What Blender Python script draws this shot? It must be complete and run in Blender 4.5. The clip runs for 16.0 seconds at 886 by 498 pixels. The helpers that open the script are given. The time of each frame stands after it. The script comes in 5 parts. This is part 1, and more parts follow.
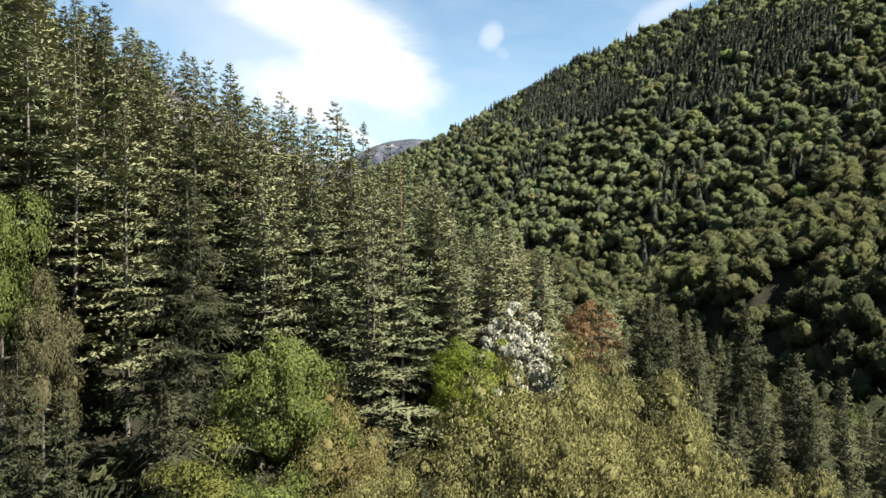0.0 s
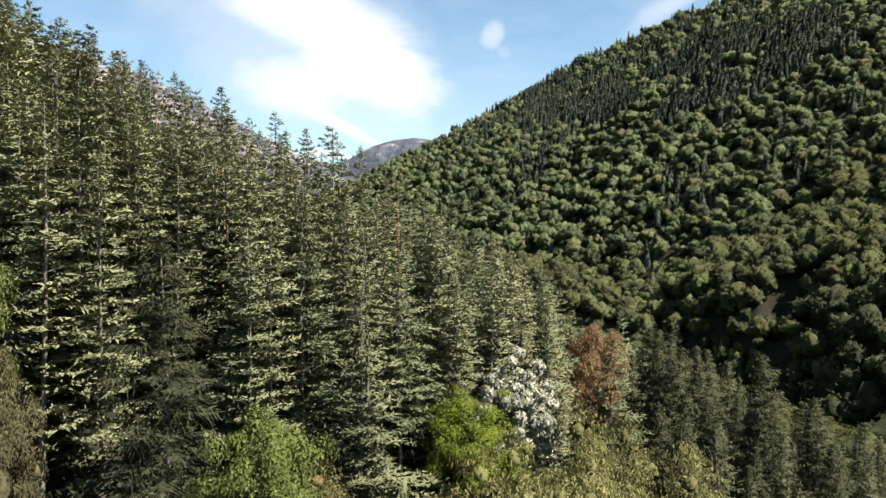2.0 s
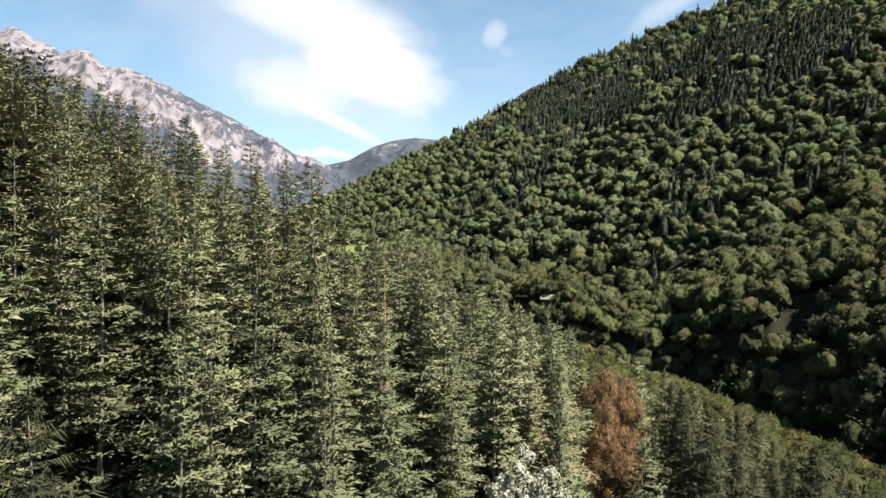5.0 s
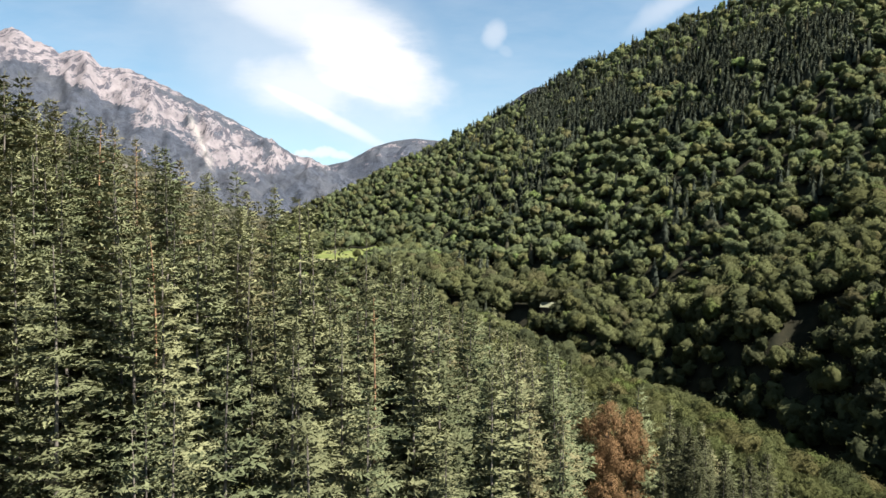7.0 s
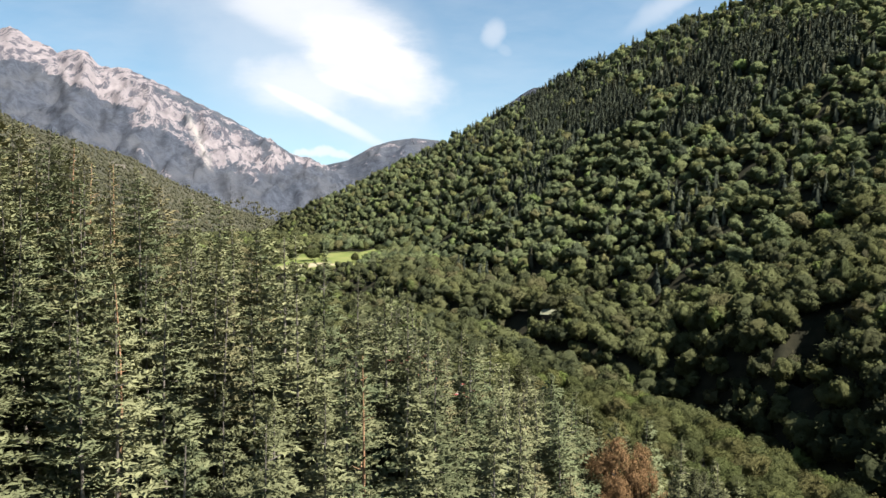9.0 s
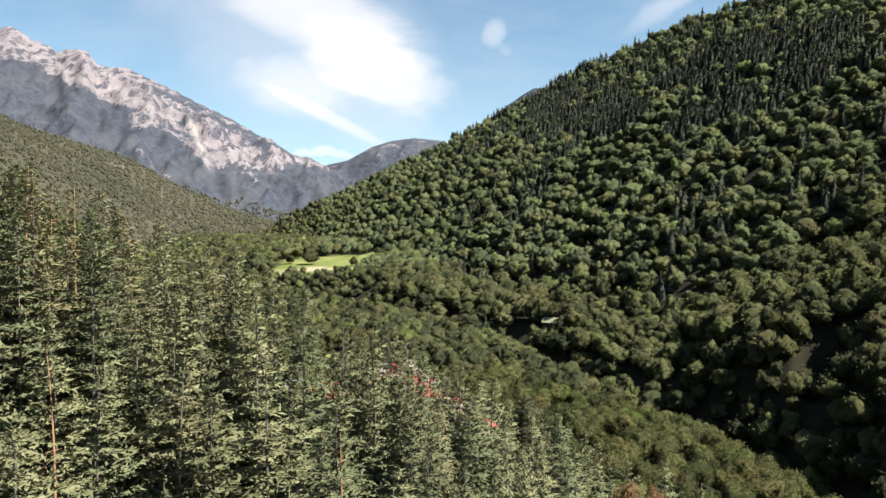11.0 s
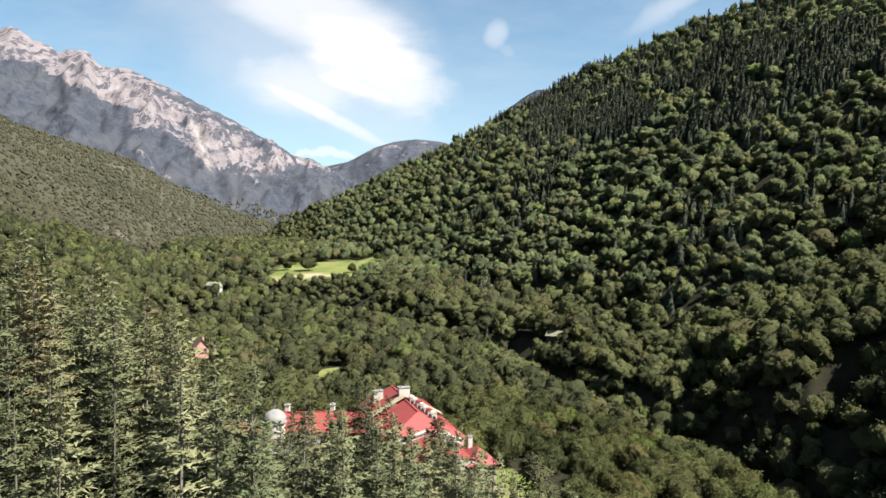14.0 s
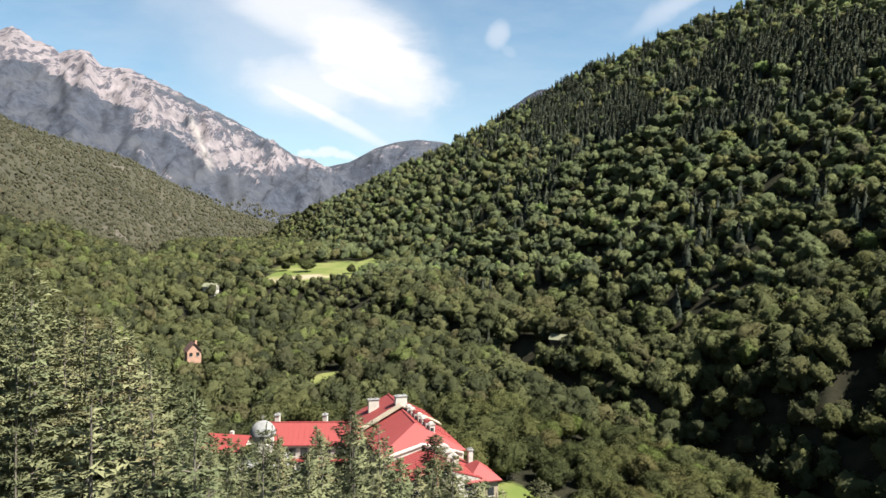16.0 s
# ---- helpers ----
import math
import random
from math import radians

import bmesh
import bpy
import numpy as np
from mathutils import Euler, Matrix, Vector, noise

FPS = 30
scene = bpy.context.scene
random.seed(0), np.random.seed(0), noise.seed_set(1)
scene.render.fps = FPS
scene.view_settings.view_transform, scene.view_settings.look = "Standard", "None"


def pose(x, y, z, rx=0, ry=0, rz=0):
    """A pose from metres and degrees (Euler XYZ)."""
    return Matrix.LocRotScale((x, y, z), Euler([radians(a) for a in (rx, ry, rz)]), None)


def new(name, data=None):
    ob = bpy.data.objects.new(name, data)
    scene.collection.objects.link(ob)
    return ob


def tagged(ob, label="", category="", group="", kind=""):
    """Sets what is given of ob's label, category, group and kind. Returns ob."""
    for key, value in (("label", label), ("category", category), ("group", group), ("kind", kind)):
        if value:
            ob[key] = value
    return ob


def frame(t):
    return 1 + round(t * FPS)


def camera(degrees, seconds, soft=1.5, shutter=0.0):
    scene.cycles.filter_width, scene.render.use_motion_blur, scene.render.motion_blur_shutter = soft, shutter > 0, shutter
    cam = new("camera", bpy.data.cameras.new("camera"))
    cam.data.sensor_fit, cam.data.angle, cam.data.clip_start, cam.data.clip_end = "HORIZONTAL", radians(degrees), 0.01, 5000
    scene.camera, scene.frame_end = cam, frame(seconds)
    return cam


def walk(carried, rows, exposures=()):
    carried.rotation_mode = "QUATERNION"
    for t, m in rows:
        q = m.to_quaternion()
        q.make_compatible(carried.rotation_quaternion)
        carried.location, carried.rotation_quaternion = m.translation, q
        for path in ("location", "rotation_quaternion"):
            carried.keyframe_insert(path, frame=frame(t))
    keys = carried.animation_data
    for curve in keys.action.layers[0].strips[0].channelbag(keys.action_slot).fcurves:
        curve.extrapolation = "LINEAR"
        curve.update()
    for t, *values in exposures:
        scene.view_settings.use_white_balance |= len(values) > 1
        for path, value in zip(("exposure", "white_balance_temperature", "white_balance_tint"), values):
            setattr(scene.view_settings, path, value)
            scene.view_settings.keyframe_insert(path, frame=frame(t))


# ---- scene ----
cam = camera(64.9, 16.0)
METRES, EYE, TILT, LEAN, TURN = 60.0, 30.0, -0.8, 0.0, 0.0
ROWS = [
    (0.0, 0.0, 0.0, 0.0, 0.0, 0.0, -0.0),
    (0.5, 0.0003, 0.0066, 0.0144, 0.03, -0.02, 0.04),
    (1.0, 0.0008, 0.0179, 0.0297, 0.07, -0.05, 0.06),
    (1.5, 0.0018, 0.0329, 0.0444, 0.09, -0.08, 0.06),
    (2.0, 0.003, 0.0537, 0.0605, 0.12, -0.1, 0.07),
    (2.5, 0.0045, 0.0769, 0.0751, 0.15, -0.1, 0.09),
    (3.0, 0.0059, 0.105, 0.0907, 0.18, -0.12, 0.1),
    (3.5, 0.0073, 0.136, 0.1063, 0.21, -0.14, 0.09),
    (4.0, 0.0093, 0.169, 0.122, 0.25, -0.16, 0.09),
    (6.5, 0.0203, 0.2741, 0.1973, 0.32, -0.14, 0.12),
    (7.0, 0.0211, 0.2876, 0.2135, 0.27, -0.15, 0.1),
    (7.5, 0.0217, 0.3026, 0.2279, 0.25, -0.16, 0.09),
    (8.0, 0.0216, 0.3235, 0.2432, 0.23, -0.18, 0.1),
    (8.5, 0.0227, 0.3467, 0.258, 0.22, -0.2, 0.09),
    (9.0, 0.0238, 0.3754, 0.2736, 0.2, -0.22, 0.1),
    (11.5, 0.0329, 0.5386, 0.3429, 0.25, -0.24, 0.08),
    (12.0, 0.0357, 0.5747, 0.3585, 0.28, -0.23, 0.07),
    (12.5, 0.0379, 0.6126, 0.3736, 0.3, -0.22, 0.04),
    (13.0, 0.0401, 0.6509, 0.3892, 0.32, -0.22, 0.01),
    (13.5, 0.0421, 0.6872, 0.3996, 0.35, -0.19, -0.02),
    (14.0, 0.0441, 0.7236, 0.4008, 0.37, -0.18, -0.06),
    (14.5, 0.0468, 0.7615, 0.4014, 0.41, -0.17, -0.07),
    (15.0, 0.0495, 0.8036, 0.402, 0.44, -0.16, -0.1),
    (15.5, 0.0508, 0.8391, 0.4025, 0.47, -0.14, -0.12),
    (16.0, 0.0527, 0.8781, 0.403, 0.5, -0.13, -0.13),
]
walk(cam, [(t, pose(0, 0, EYE, TILT, LEAN, TURN) @ pose(METRES * x, METRES * y, METRES * z, 90 + pitch, roll, yaw)) for t, x, y, z, yaw, pitch, roll in ROWS],
     exposures=[(0.0, 1.88), (3.0, 1.84), (7.0, 1.72), (16.0, 1.66)])


# ---- light ----
SUN_EL, SUN_AZ = radians(52), radians(112)     # azimuth from +y towards +x
sun_way = Vector((math.sin(SUN_AZ) * math.cos(SUN_EL), math.cos(SUN_AZ) * math.cos(SUN_EL), math.sin(SUN_EL)))
sun = new("sun", bpy.data.lights.new("sun", "SUN"))
sun.data.energy, sun.data.angle, sun.data.color = 5.0, radians(0.53), (1.0, 0.95, 0.86)
sun.rotation_euler = sun_way.to_track_quat("Z", "Y").to_euler()

world = bpy.data.worlds.new("sky")
scene.world = world
world.use_nodes = True
wn, wl = world.node_tree.nodes, world.node_tree.links
wn.clear()


def wnode(kind, **values):
    n = wn.new(kind)
    for k, v in values.items():
        n.inputs[int(k[1:]) if k[0] == "i" and k[1:].isdigit() else k].default_value = v
    return n


def wmath(op, a, b=None, c=None):
    n = wn.new("ShaderNodeMath")
    n.operation = op
    for i, v in enumerate((a, b, c)):
        if v is None:
            continue
        if isinstance(v, (int, float)):
            n.inputs[i].default_value = v
        else:
            wl.new(v, n.inputs[i])
    return n.outputs[0]


sky = wn.new("ShaderNodeTexSky")
sky.sky_type, sky.sun_disc = "NISHITA", False
sky.sun_elevation, sky.sun_rotation = SUN_EL, SUN_AZ
sky.altitude, sky.air_density, sky.dust_density, sky.ozone_density = 900, 1.0, 0.6, 1.4
coords = wn.new("ShaderNodeTexCoord")
split = wn.new("ShaderNodeSeparateXYZ")
wl.new(coords.outputs["Generated"], split.inputs[0])
# direction as tangents ahead (+y): a to the right, b up
ahead = wmath("MAXIMUM", split.outputs[1], 0.02)
ta, tb = wmath("DIVIDE", split.outputs[0], ahead), wmath("DIVIDE", split.outputs[2], ahead)
flat = wn.new("ShaderNodeCombineXYZ")
wl.new(ta, flat.inputs[0])
wl.new(tb, flat.inputs[1])
warp = wn.new("ShaderNodeTexNoise")
warp.inputs["Scale"].default_value, warp.inputs["Detail"].default_value = 5.0, 5.0
warp.inputs["Roughness"].default_value = 0.55
wl.new(flat.outputs[0], warp.inputs["Vector"])
stretch = wn.new("ShaderNodeMapping")
stretch.inputs["Rotation"].default_value = (0, 0, radians(28))
stretch.inputs["Scale"].default_value = (5.0, 17.0, 1.0)
wl.new(flat.outputs[0], stretch.inputs[0])
streak = wn.new("ShaderNodeTexNoise")
streak.inputs["Scale"].default_value, streak.inputs["Detail"].default_value = 1.0, 7.0
streak.inputs["Roughness"].default_value = 0.6
wl.new(stretch.outputs[0], streak.inputs["Vector"])
bend = wmath("MULTIPLY", wmath("SUBTRACT", warp.outputs[0], 0.5), 0.30)


def puff(a, b, ra, rb, turn, sharp, bent=1.0):
    """A soft cloud patch about (a, b) with half axes ra, rb, turned by degrees: 0 outside, 1 within."""
    c, s = math.cos(radians(turn)), math.sin(radians(turn))
    da, db = wmath("ADD", wmath("SUBTRACT", ta, a), wmath("MULTIPLY", bend, bent)), wmath("ADD", wmath("SUBTRACT", tb, b), wmath("MULTIPLY", bend, -0.6 * bent))
    p = wmath("DIVIDE", wmath("ADD", wmath("MULTIPLY", da, c), wmath("MULTIPLY", db, s)), ra)
    q = wmath("DIVIDE", wmath("SUBTRACT", wmath("MULTIPLY", db, c), wmath("MULTIPLY", da, s)), rb)
    d = wmath("ADD", wmath("MULTIPLY", p, p), wmath("MULTIPLY", q, q))
    d = wmath("ADD", d, wmath("MULTIPLY", wmath("SUBTRACT", streak.outputs[0], 0.5), sharp))
    n = wn.new("ShaderNodeMapRange")
    n.interpolation_type = "SMOOTHSTEP"
    n.inputs["From Min"].default_value, n.inputs["From Max"].default_value = 1.5, 0.0
    wl.new(d, n.inputs["Value"])
    return n.outputs[0]


cloud = wmath("MULTIPLY", puff(-0.20, 0.275, 0.22, 0.13, -30, 2.4, 1.0), 0.30)
for share, args in ((0.50, (-0.105, 0.246, 0.125, 0.050, -25, 1.8, 0.7)), (0.46, (-0.225, 0.345, 0.20, 0.055, -26, 2.2, 0.9)), (0.36, (-0.215, 0.215, 0.085, 0.050, -18, 2.2, 0.6)),
                    (0.40, (-0.172, 0.173, 0.095, 0.010, -27, 1.0, 0.25)), (0.22, (-0.135, 0.214, 0.055, 0.008, -20, 1.2, 0.2)), (0.34, (0.070, 0.290, 0.014, 0.022, -12, 1.6, 0.2)),
                    (0.12, (0.085, 0.266, 0.012, 0.008, -30, 1.2, 0.1)), (0.32, (0.35, 0.345, 0.11, 0.020, 24, 1.4, 0.3)), (0.5, (-0.15, 0.10, 0.06, 0.008, 0, 0.8))):
    cloud = wmath("ADD", cloud, wmath("MULTIPLY", puff(*args), share))
thin = wmath("MULTIPLY", wmath("SUBTRACT", streak.outputs[0], 0.44), 0.4)
low = wmath("MULTIPLY", wmath("SUBTRACT", 0.30, tb), 0.45)
cloud = wmath("MINIMUM", wmath("MAXIMUM", wmath("ADD", wmath("ADD", cloud, thin), wmath("ADD", wmath("MAXIMUM", low, 0.0), 0.07)), 0.0), 1.0)
tone = wn.new("ShaderNodeMix")
tone.data_type, tone.blend_type = "RGBA", "MULTIPLY"
tone.inputs[0].default_value = 1.0
wl.new(sky.outputs[0], tone.inputs[6])
tone.inputs[7].default_value = (0.92, 1.08, 1.0, 1)
whiten = wn.new("ShaderNodeMix")
whiten.data_type = "RGBA"
wl.new(cloud, whiten.inputs[0])
wl.new(tone.outputs[2], whiten.inputs[6])
whiten.inputs[7].default_value = (6.4, 6.4, 6.6, 1)
back = wnode("ShaderNodeBackground", Strength=0.053)
wl.new(whiten.outputs[2], back.inputs[0])
wout = wn.new("ShaderNodeOutputWorld")
wl.new(back.outputs[0], wout.inputs[0])

# ---- materials ----


class Mat:
    """A node material under construction."""

    def __init__(self, name):
        self.m = bpy.data.materials.new(name)
        self.m.use_nodes = True
        self.n, self.l = self.m.node_tree.nodes, self.m.node_tree.links
        self.n.clear()
        self.out = self.n.new("ShaderNodeOutputMaterial")

    def put(self, v, socket):
        if isinstance(v, (int, float)):
            socket.default_value = v
        elif isinstance(v, tuple):
            socket.default_value = (*v, 1) if len(v) == 3 and len(socket.default_value) == 4 else v
        else:
            self.l.new(v, socket)

    def math(self, op, a, b=0.0):
        n = self.n.new("ShaderNodeMath")
        n.operation = op
        self.put(a, n.inputs[0])
        self.put(b, n.inputs[1])
        return n.outputs[0]

    def mix(self, f, a, b, kind="MIX"):
        n = self.n.new("ShaderNodeMix")
        n.data_type, n.blend_type = "RGBA", kind
        self.put(f, n.inputs[0])
        self.put(a, n.inputs[6])
        self.put(b, n.inputs[7])
        return n.outputs[2]

    def span(self, v, a, b, lo=0.0, hi=1.0):
        n = self.n.new("ShaderNodeMapRange")
        for k, x in (("Value", v), ("From Min", a), ("From Max", b), ("To Min", lo), ("To Max", hi)):
            self.put(x, n.inputs[k])
        return n.outputs[0]

    def noise(self, scale, detail=4.0, rough=0.55, vector=None, stretch=None):
        if vector is None:
            vector = self.place()
        if stretch:
            s = self.n.new("ShaderNodeMapping")
            s.inputs["Scale"].default_value = stretch
            self.l.new(vector, s.inputs[0])
            vector = s.outputs[0]
        n = self.n.new("ShaderNodeTexNoise")
        n.inputs["Scale"].default_value, n.inputs["Detail"].default_value, n.inputs["Roughness"].default_value = scale, detail, rough
        self.l.new(vector, n.inputs["Vector"])
        return n.outputs[0]

    def place(self):
        return self.n.new("ShaderNodeNewGeometry").outputs["Position"]

    def island(self):
        return self.n.new("ShaderNodeNewGeometry").outputs["Random Per Island"]

    def chance(self):
        return self.n.new("ShaderNodeObjectInfo").outputs["Random"]

    def attr(self, name):
        n = self.n.new("ShaderNodeAttribute")
        n.attribute_name = name
        return n.outputs["Fac"]

    def bump(self, height, strength, distance):
        n = self.n.new("ShaderNodeBump")
        n.inputs["Strength"].default_value, n.inputs["Distance"].default_value = strength, distance
        self.l.new(height, n.inputs["Height"])
        return n.outputs[0]

    def solid(self, color, rough=0.8, metal=0.0, normal=None, spec=0.3):
        p = self.n.new("ShaderNodeBsdfPrincipled")
        self.put(color, p.inputs["Base Color"])
        self.put(rough, p.inputs["Roughness"])
        self.put(metal, p.inputs["Metallic"])
        p.inputs["Specular IOR Level"].default_value = spec
        if normal is not None:
            self.l.new(normal, p.inputs["Normal"])
        self.l.new(p.outputs[0], self.out.inputs[0])
        return self.m

    def leaf(self, color, sheer=0.25, normal=None):
        a, b, x = self.n.new("ShaderNodeBsdfDiffuse"), self.n.new("ShaderNodeBsdfTranslucent"), self.n.new("ShaderNodeMixShader")
        self.put(color, a.inputs[0])
        self.put(self.mix(0.5, color, (0.105, 0.115, 0.04), "MIX"), b.inputs[0])
        x.inputs[0].default_value = sheer
        if normal is not None:
            self.l.new(normal, a.inputs["Normal"])
        self.l.new(a.outputs[0], x.inputs[1])
        self.l.new(b.outputs[0], x.inputs[2])
        self.l.new(x.outputs[0], self.out.inputs[0])
        return self.m


def foliage(name, dark, light, dry, from_attr=False, dry_share=0.12, sheer=0.22, other=None, leafy=0.4, clumped=False):
    """Leaves or needles: two greens mixed from spray to spray and tree to tree, some trees of another tone, some dry."""
    m = Mat(name)
    who = m.attr("tint") if from_attr else m.chance()
    leafwise = m.island()
    f = m.math("ADD", m.math("MULTIPLY", who, 1.0 - leafy), m.math("MULTIPLY", leafwise, leafy))
    c = m.mix(f, dark, light)
    if other:
        odd = m.span(m.math("FRACT", m.math("MULTIPLY", who, 4.37)), 0.5, 1.0)
        c = m.mix(m.math("MULTIPLY", odd, 0.7), c, other)
    patch = m.span(m.noise(0.35, 3), 0.42, 0.72)
    c = m.mix(m.math("MULTIPLY", patch, 0.3), c, light)
    drywho = m.span(m.math("FRACT", m.math("MULTIPLY", who, 7.31)), 1.0 - dry_share, 1.0)
    c = m.mix(m.math("MULTIPLY", drywho, 0.7), c, dry)
    if not clumped:
        return m.leaf(c, sheer)
    fresh = m.span(m.math("FRACT", m.math("MULTIPLY", who, 13.7)), 0.86, 1.0)
    c = m.mix(m.math("MULTIPLY", fresh, 0.75), c, (light[0] * 1.12, light[1] * 1.32, light[2] * 0.9))
    dusky = m.span(m.math("FRACT", m.math("MULTIPLY", who, 9.1)), 0.78, 1.0)
    c = m.mix(m.math("MULTIPLY", dusky, 0.6), c, (dark[0] * 1.0, dark[1] * 0.9, dark[2] * 1.15))
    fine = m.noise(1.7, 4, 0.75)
    # low spots of the bump noise darkened: shade of leaf gaps put into the colour
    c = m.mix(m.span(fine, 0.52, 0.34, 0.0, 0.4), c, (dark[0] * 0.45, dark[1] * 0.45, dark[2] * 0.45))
    return m.leaf(c, sheer, m.bump(fine, 1.0, 0.9))


needle = foliage("pine_needles", (0.048, 0.055, 0.030), (0.176, 0.178, 0.096), (0.152, 0.124, 0.068), False, 0.12, 0.08, (0.074, 0.096, 0.052), leafy=0.24)
needle_far = foliage("conifer_foliage", (0.024, 0.030, 0.025), (0.061, 0.068, 0.048), (0.078, 0.070, 0.043), True, 0.06, 0.12)
needle_mid = foliage("hillside_needles", (0.042, 0.049, 0.026), (0.138, 0.143, 0.074), (0.130, 0.108, 0.056), True, 0.10, 0.08, (0.068, 0.090, 0.048), leafy=0.28)
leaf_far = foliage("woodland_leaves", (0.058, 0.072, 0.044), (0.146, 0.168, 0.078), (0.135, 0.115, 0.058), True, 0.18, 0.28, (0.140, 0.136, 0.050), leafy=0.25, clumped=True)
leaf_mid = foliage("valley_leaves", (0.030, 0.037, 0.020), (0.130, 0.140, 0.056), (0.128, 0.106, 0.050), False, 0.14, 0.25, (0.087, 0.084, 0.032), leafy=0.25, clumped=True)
leaf_olive = foliage("olive_autumn_leaves", (0.060, 0.058, 0.024), (0.198, 0.182, 0.074), (0.150, 0.114, 0.045), False, 0.12, 0.3, leafy=0.75)
leaf_green = foliage("bright_green_leaves", (0.032, 0.047, 0.014), (0.142, 0.162, 0.048), (0.111, 0.105, 0.028), False, 0.05, 0.3, leafy=0.75)
leaf_lime = foliage("lime_green_leaves", (0.084, 0.111, 0.016), (0.132, 0.158, 0.026), (0.106, 0.106, 0.026), False, 0.05, 0.3, leafy=0.75)
leaf_rust = foliage("rust_brown_leaves", (0.085, 0.052, 0.028), (0.228, 0.138, 0.072), (0.150, 0.090, 0.045), False, 0.1, 0.25, leafy=0.75)
leaf_white = foliage("silver_white_leaves", (0.045, 0.050, 0.034), (0.40, 0.39, 0.30), (0.26, 0.25, 0.18), False, 0.1, 0.15, leafy=0.85)
needle_dark = foliage("spruce_needles", (0.024, 0.027, 0.016), (0.070, 0.071, 0.039), (0.096, 0.080, 0.044), False, 0.05, 0.12)
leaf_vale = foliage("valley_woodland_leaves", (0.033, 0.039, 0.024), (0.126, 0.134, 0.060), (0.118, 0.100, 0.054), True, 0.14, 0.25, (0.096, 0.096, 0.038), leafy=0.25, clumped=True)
leaf_slope = foliage("far_slope_leaves", (0.046, 0.047, 0.032), (0.066, 0.064, 0.041), (0.092, 0.072, 0.048), True, 0.10, 0.2)
leaf_bronze = foliage("bronze_tipped_leaves", (0.014, 0.020, 0.011), (0.126, 0.110, 0.058), (0.128, 0.076, 0.040), False, 0.05, 0.25, leafy=0.8)


def bark_material(name, low, high):
    m = Mat(name)
    n = m.noise(3.0, 5, stretch=(1, 1, 0.25))
    c = m.mix(m.span(n, 0.3, 0.7), low, high)
    return m.solid(c, 0.9, normal=m.bump(m.noise(9.0, 4, stretch=(1, 1, 0.2)), 0.6, 0.05))


bark_pine = bark_material("orange_pine_bark", (0.20, 0.105, 0.055), (0.36, 0.22, 0.13))
bark_grey = bark_material("grey_bark", (0.07, 0.06, 0.05), (0.16, 0.14, 0.12))


def ground_material():
    """Forest floor, meadow grass, far wooded slopes and bare rock in one sheet."""
    m = Mat("ground")
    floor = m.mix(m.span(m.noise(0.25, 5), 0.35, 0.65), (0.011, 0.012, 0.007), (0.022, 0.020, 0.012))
    grass = m.mix(m.span(m.noise(0.06, 5), 0.35, 0.65), (0.092, 0.118, 0.030), (0.150, 0.152, 0.055))
    grass = m.mix(m.math("MULTIPLY", m.span(m.noise(1.3, 3), 0.4, 0.7), 0.4), grass, (0.079, 0.112, 0.026))
    wood = m.mix(m.span(m.noise(0.06, 6, 0.7), 0.35, 0.65), (0.034, 0.035, 0.026), (0.054, 0.052, 0.036))
    wood = m.mix(m.span(m.noise(0.005, 5), 0.42, 0.62), wood, (0.060, 0.056, 0.038))
    wood = m.mix(m.math("MULTIPLY", m.span(m.noise(0.012, 6, 0.7), 0.60, 0.68), 0.8), wood, (0.11, 0.096, 0.082))
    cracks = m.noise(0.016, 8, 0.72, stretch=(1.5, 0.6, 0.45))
    # mountain stone and scrub tinted lilac and blue: distance haze put into their colour
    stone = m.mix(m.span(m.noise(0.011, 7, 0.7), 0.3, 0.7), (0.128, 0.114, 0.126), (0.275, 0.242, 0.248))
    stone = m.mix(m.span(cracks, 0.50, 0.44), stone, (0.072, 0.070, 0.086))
    hazy_scrub = m.mix(m.span(m.noise(0.035, 6, 0.75), 0.4, 0.6), (0.036, 0.043, 0.057), (0.064, 0.071, 0.092))
    hazy_scrub = m.mix(m.math("MULTIPLY", m.span(m.noise(0.006, 5), 0.45, 0.65), 0.6), hazy_scrub, (0.086, 0.088, 0.098))
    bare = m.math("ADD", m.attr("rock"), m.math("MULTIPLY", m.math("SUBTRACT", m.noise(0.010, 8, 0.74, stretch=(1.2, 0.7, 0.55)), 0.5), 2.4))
    alp = m.mix(m.span(bare, 0.46, 0.55), hazy_scrub, stone)
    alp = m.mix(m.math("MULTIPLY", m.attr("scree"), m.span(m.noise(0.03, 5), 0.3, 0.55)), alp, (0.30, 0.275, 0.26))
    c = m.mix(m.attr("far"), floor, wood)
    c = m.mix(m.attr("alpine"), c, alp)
    grass = m.mix(m.attr("sand"), grass, (0.26, 0.22, 0.15))
    c = m.mix(m.span(m.math("ADD", m.attr("meadow"), m.math("MULTIPLY", m.math("SUBTRACT", m.noise(0.15, 4), 0.5), 0.5)), 0.42, 0.58), c, grass)
    relief = m.math("ADD", m.math("MULTIPLY", m.noise(0.04, 9, 0.78), 16.0), m.math("MULTIPLY", cracks, 16.0))
    relief = m.math("MULTIPLY", relief, m.math("ADD", m.math("MULTIPLY", m.attr("far"), 0.4), m.math("MULTIPLY", m.attr("alpine"), 0.8)))
    relief = m.math("ADD", relief, m.math("MULTIPLY", m.noise(1.0, 4), 0.15))
    return m.solid(c, 0.95, normal=m.bump(relief, 0.8, 1.0), spec=0.1)


earth = ground_material()

# ---- the lie of the land ----


def smooth(v, a, b):
    t = np.clip((v - a) / (b - a), 0, 1)
    return t * t * (3 - 2 * t)


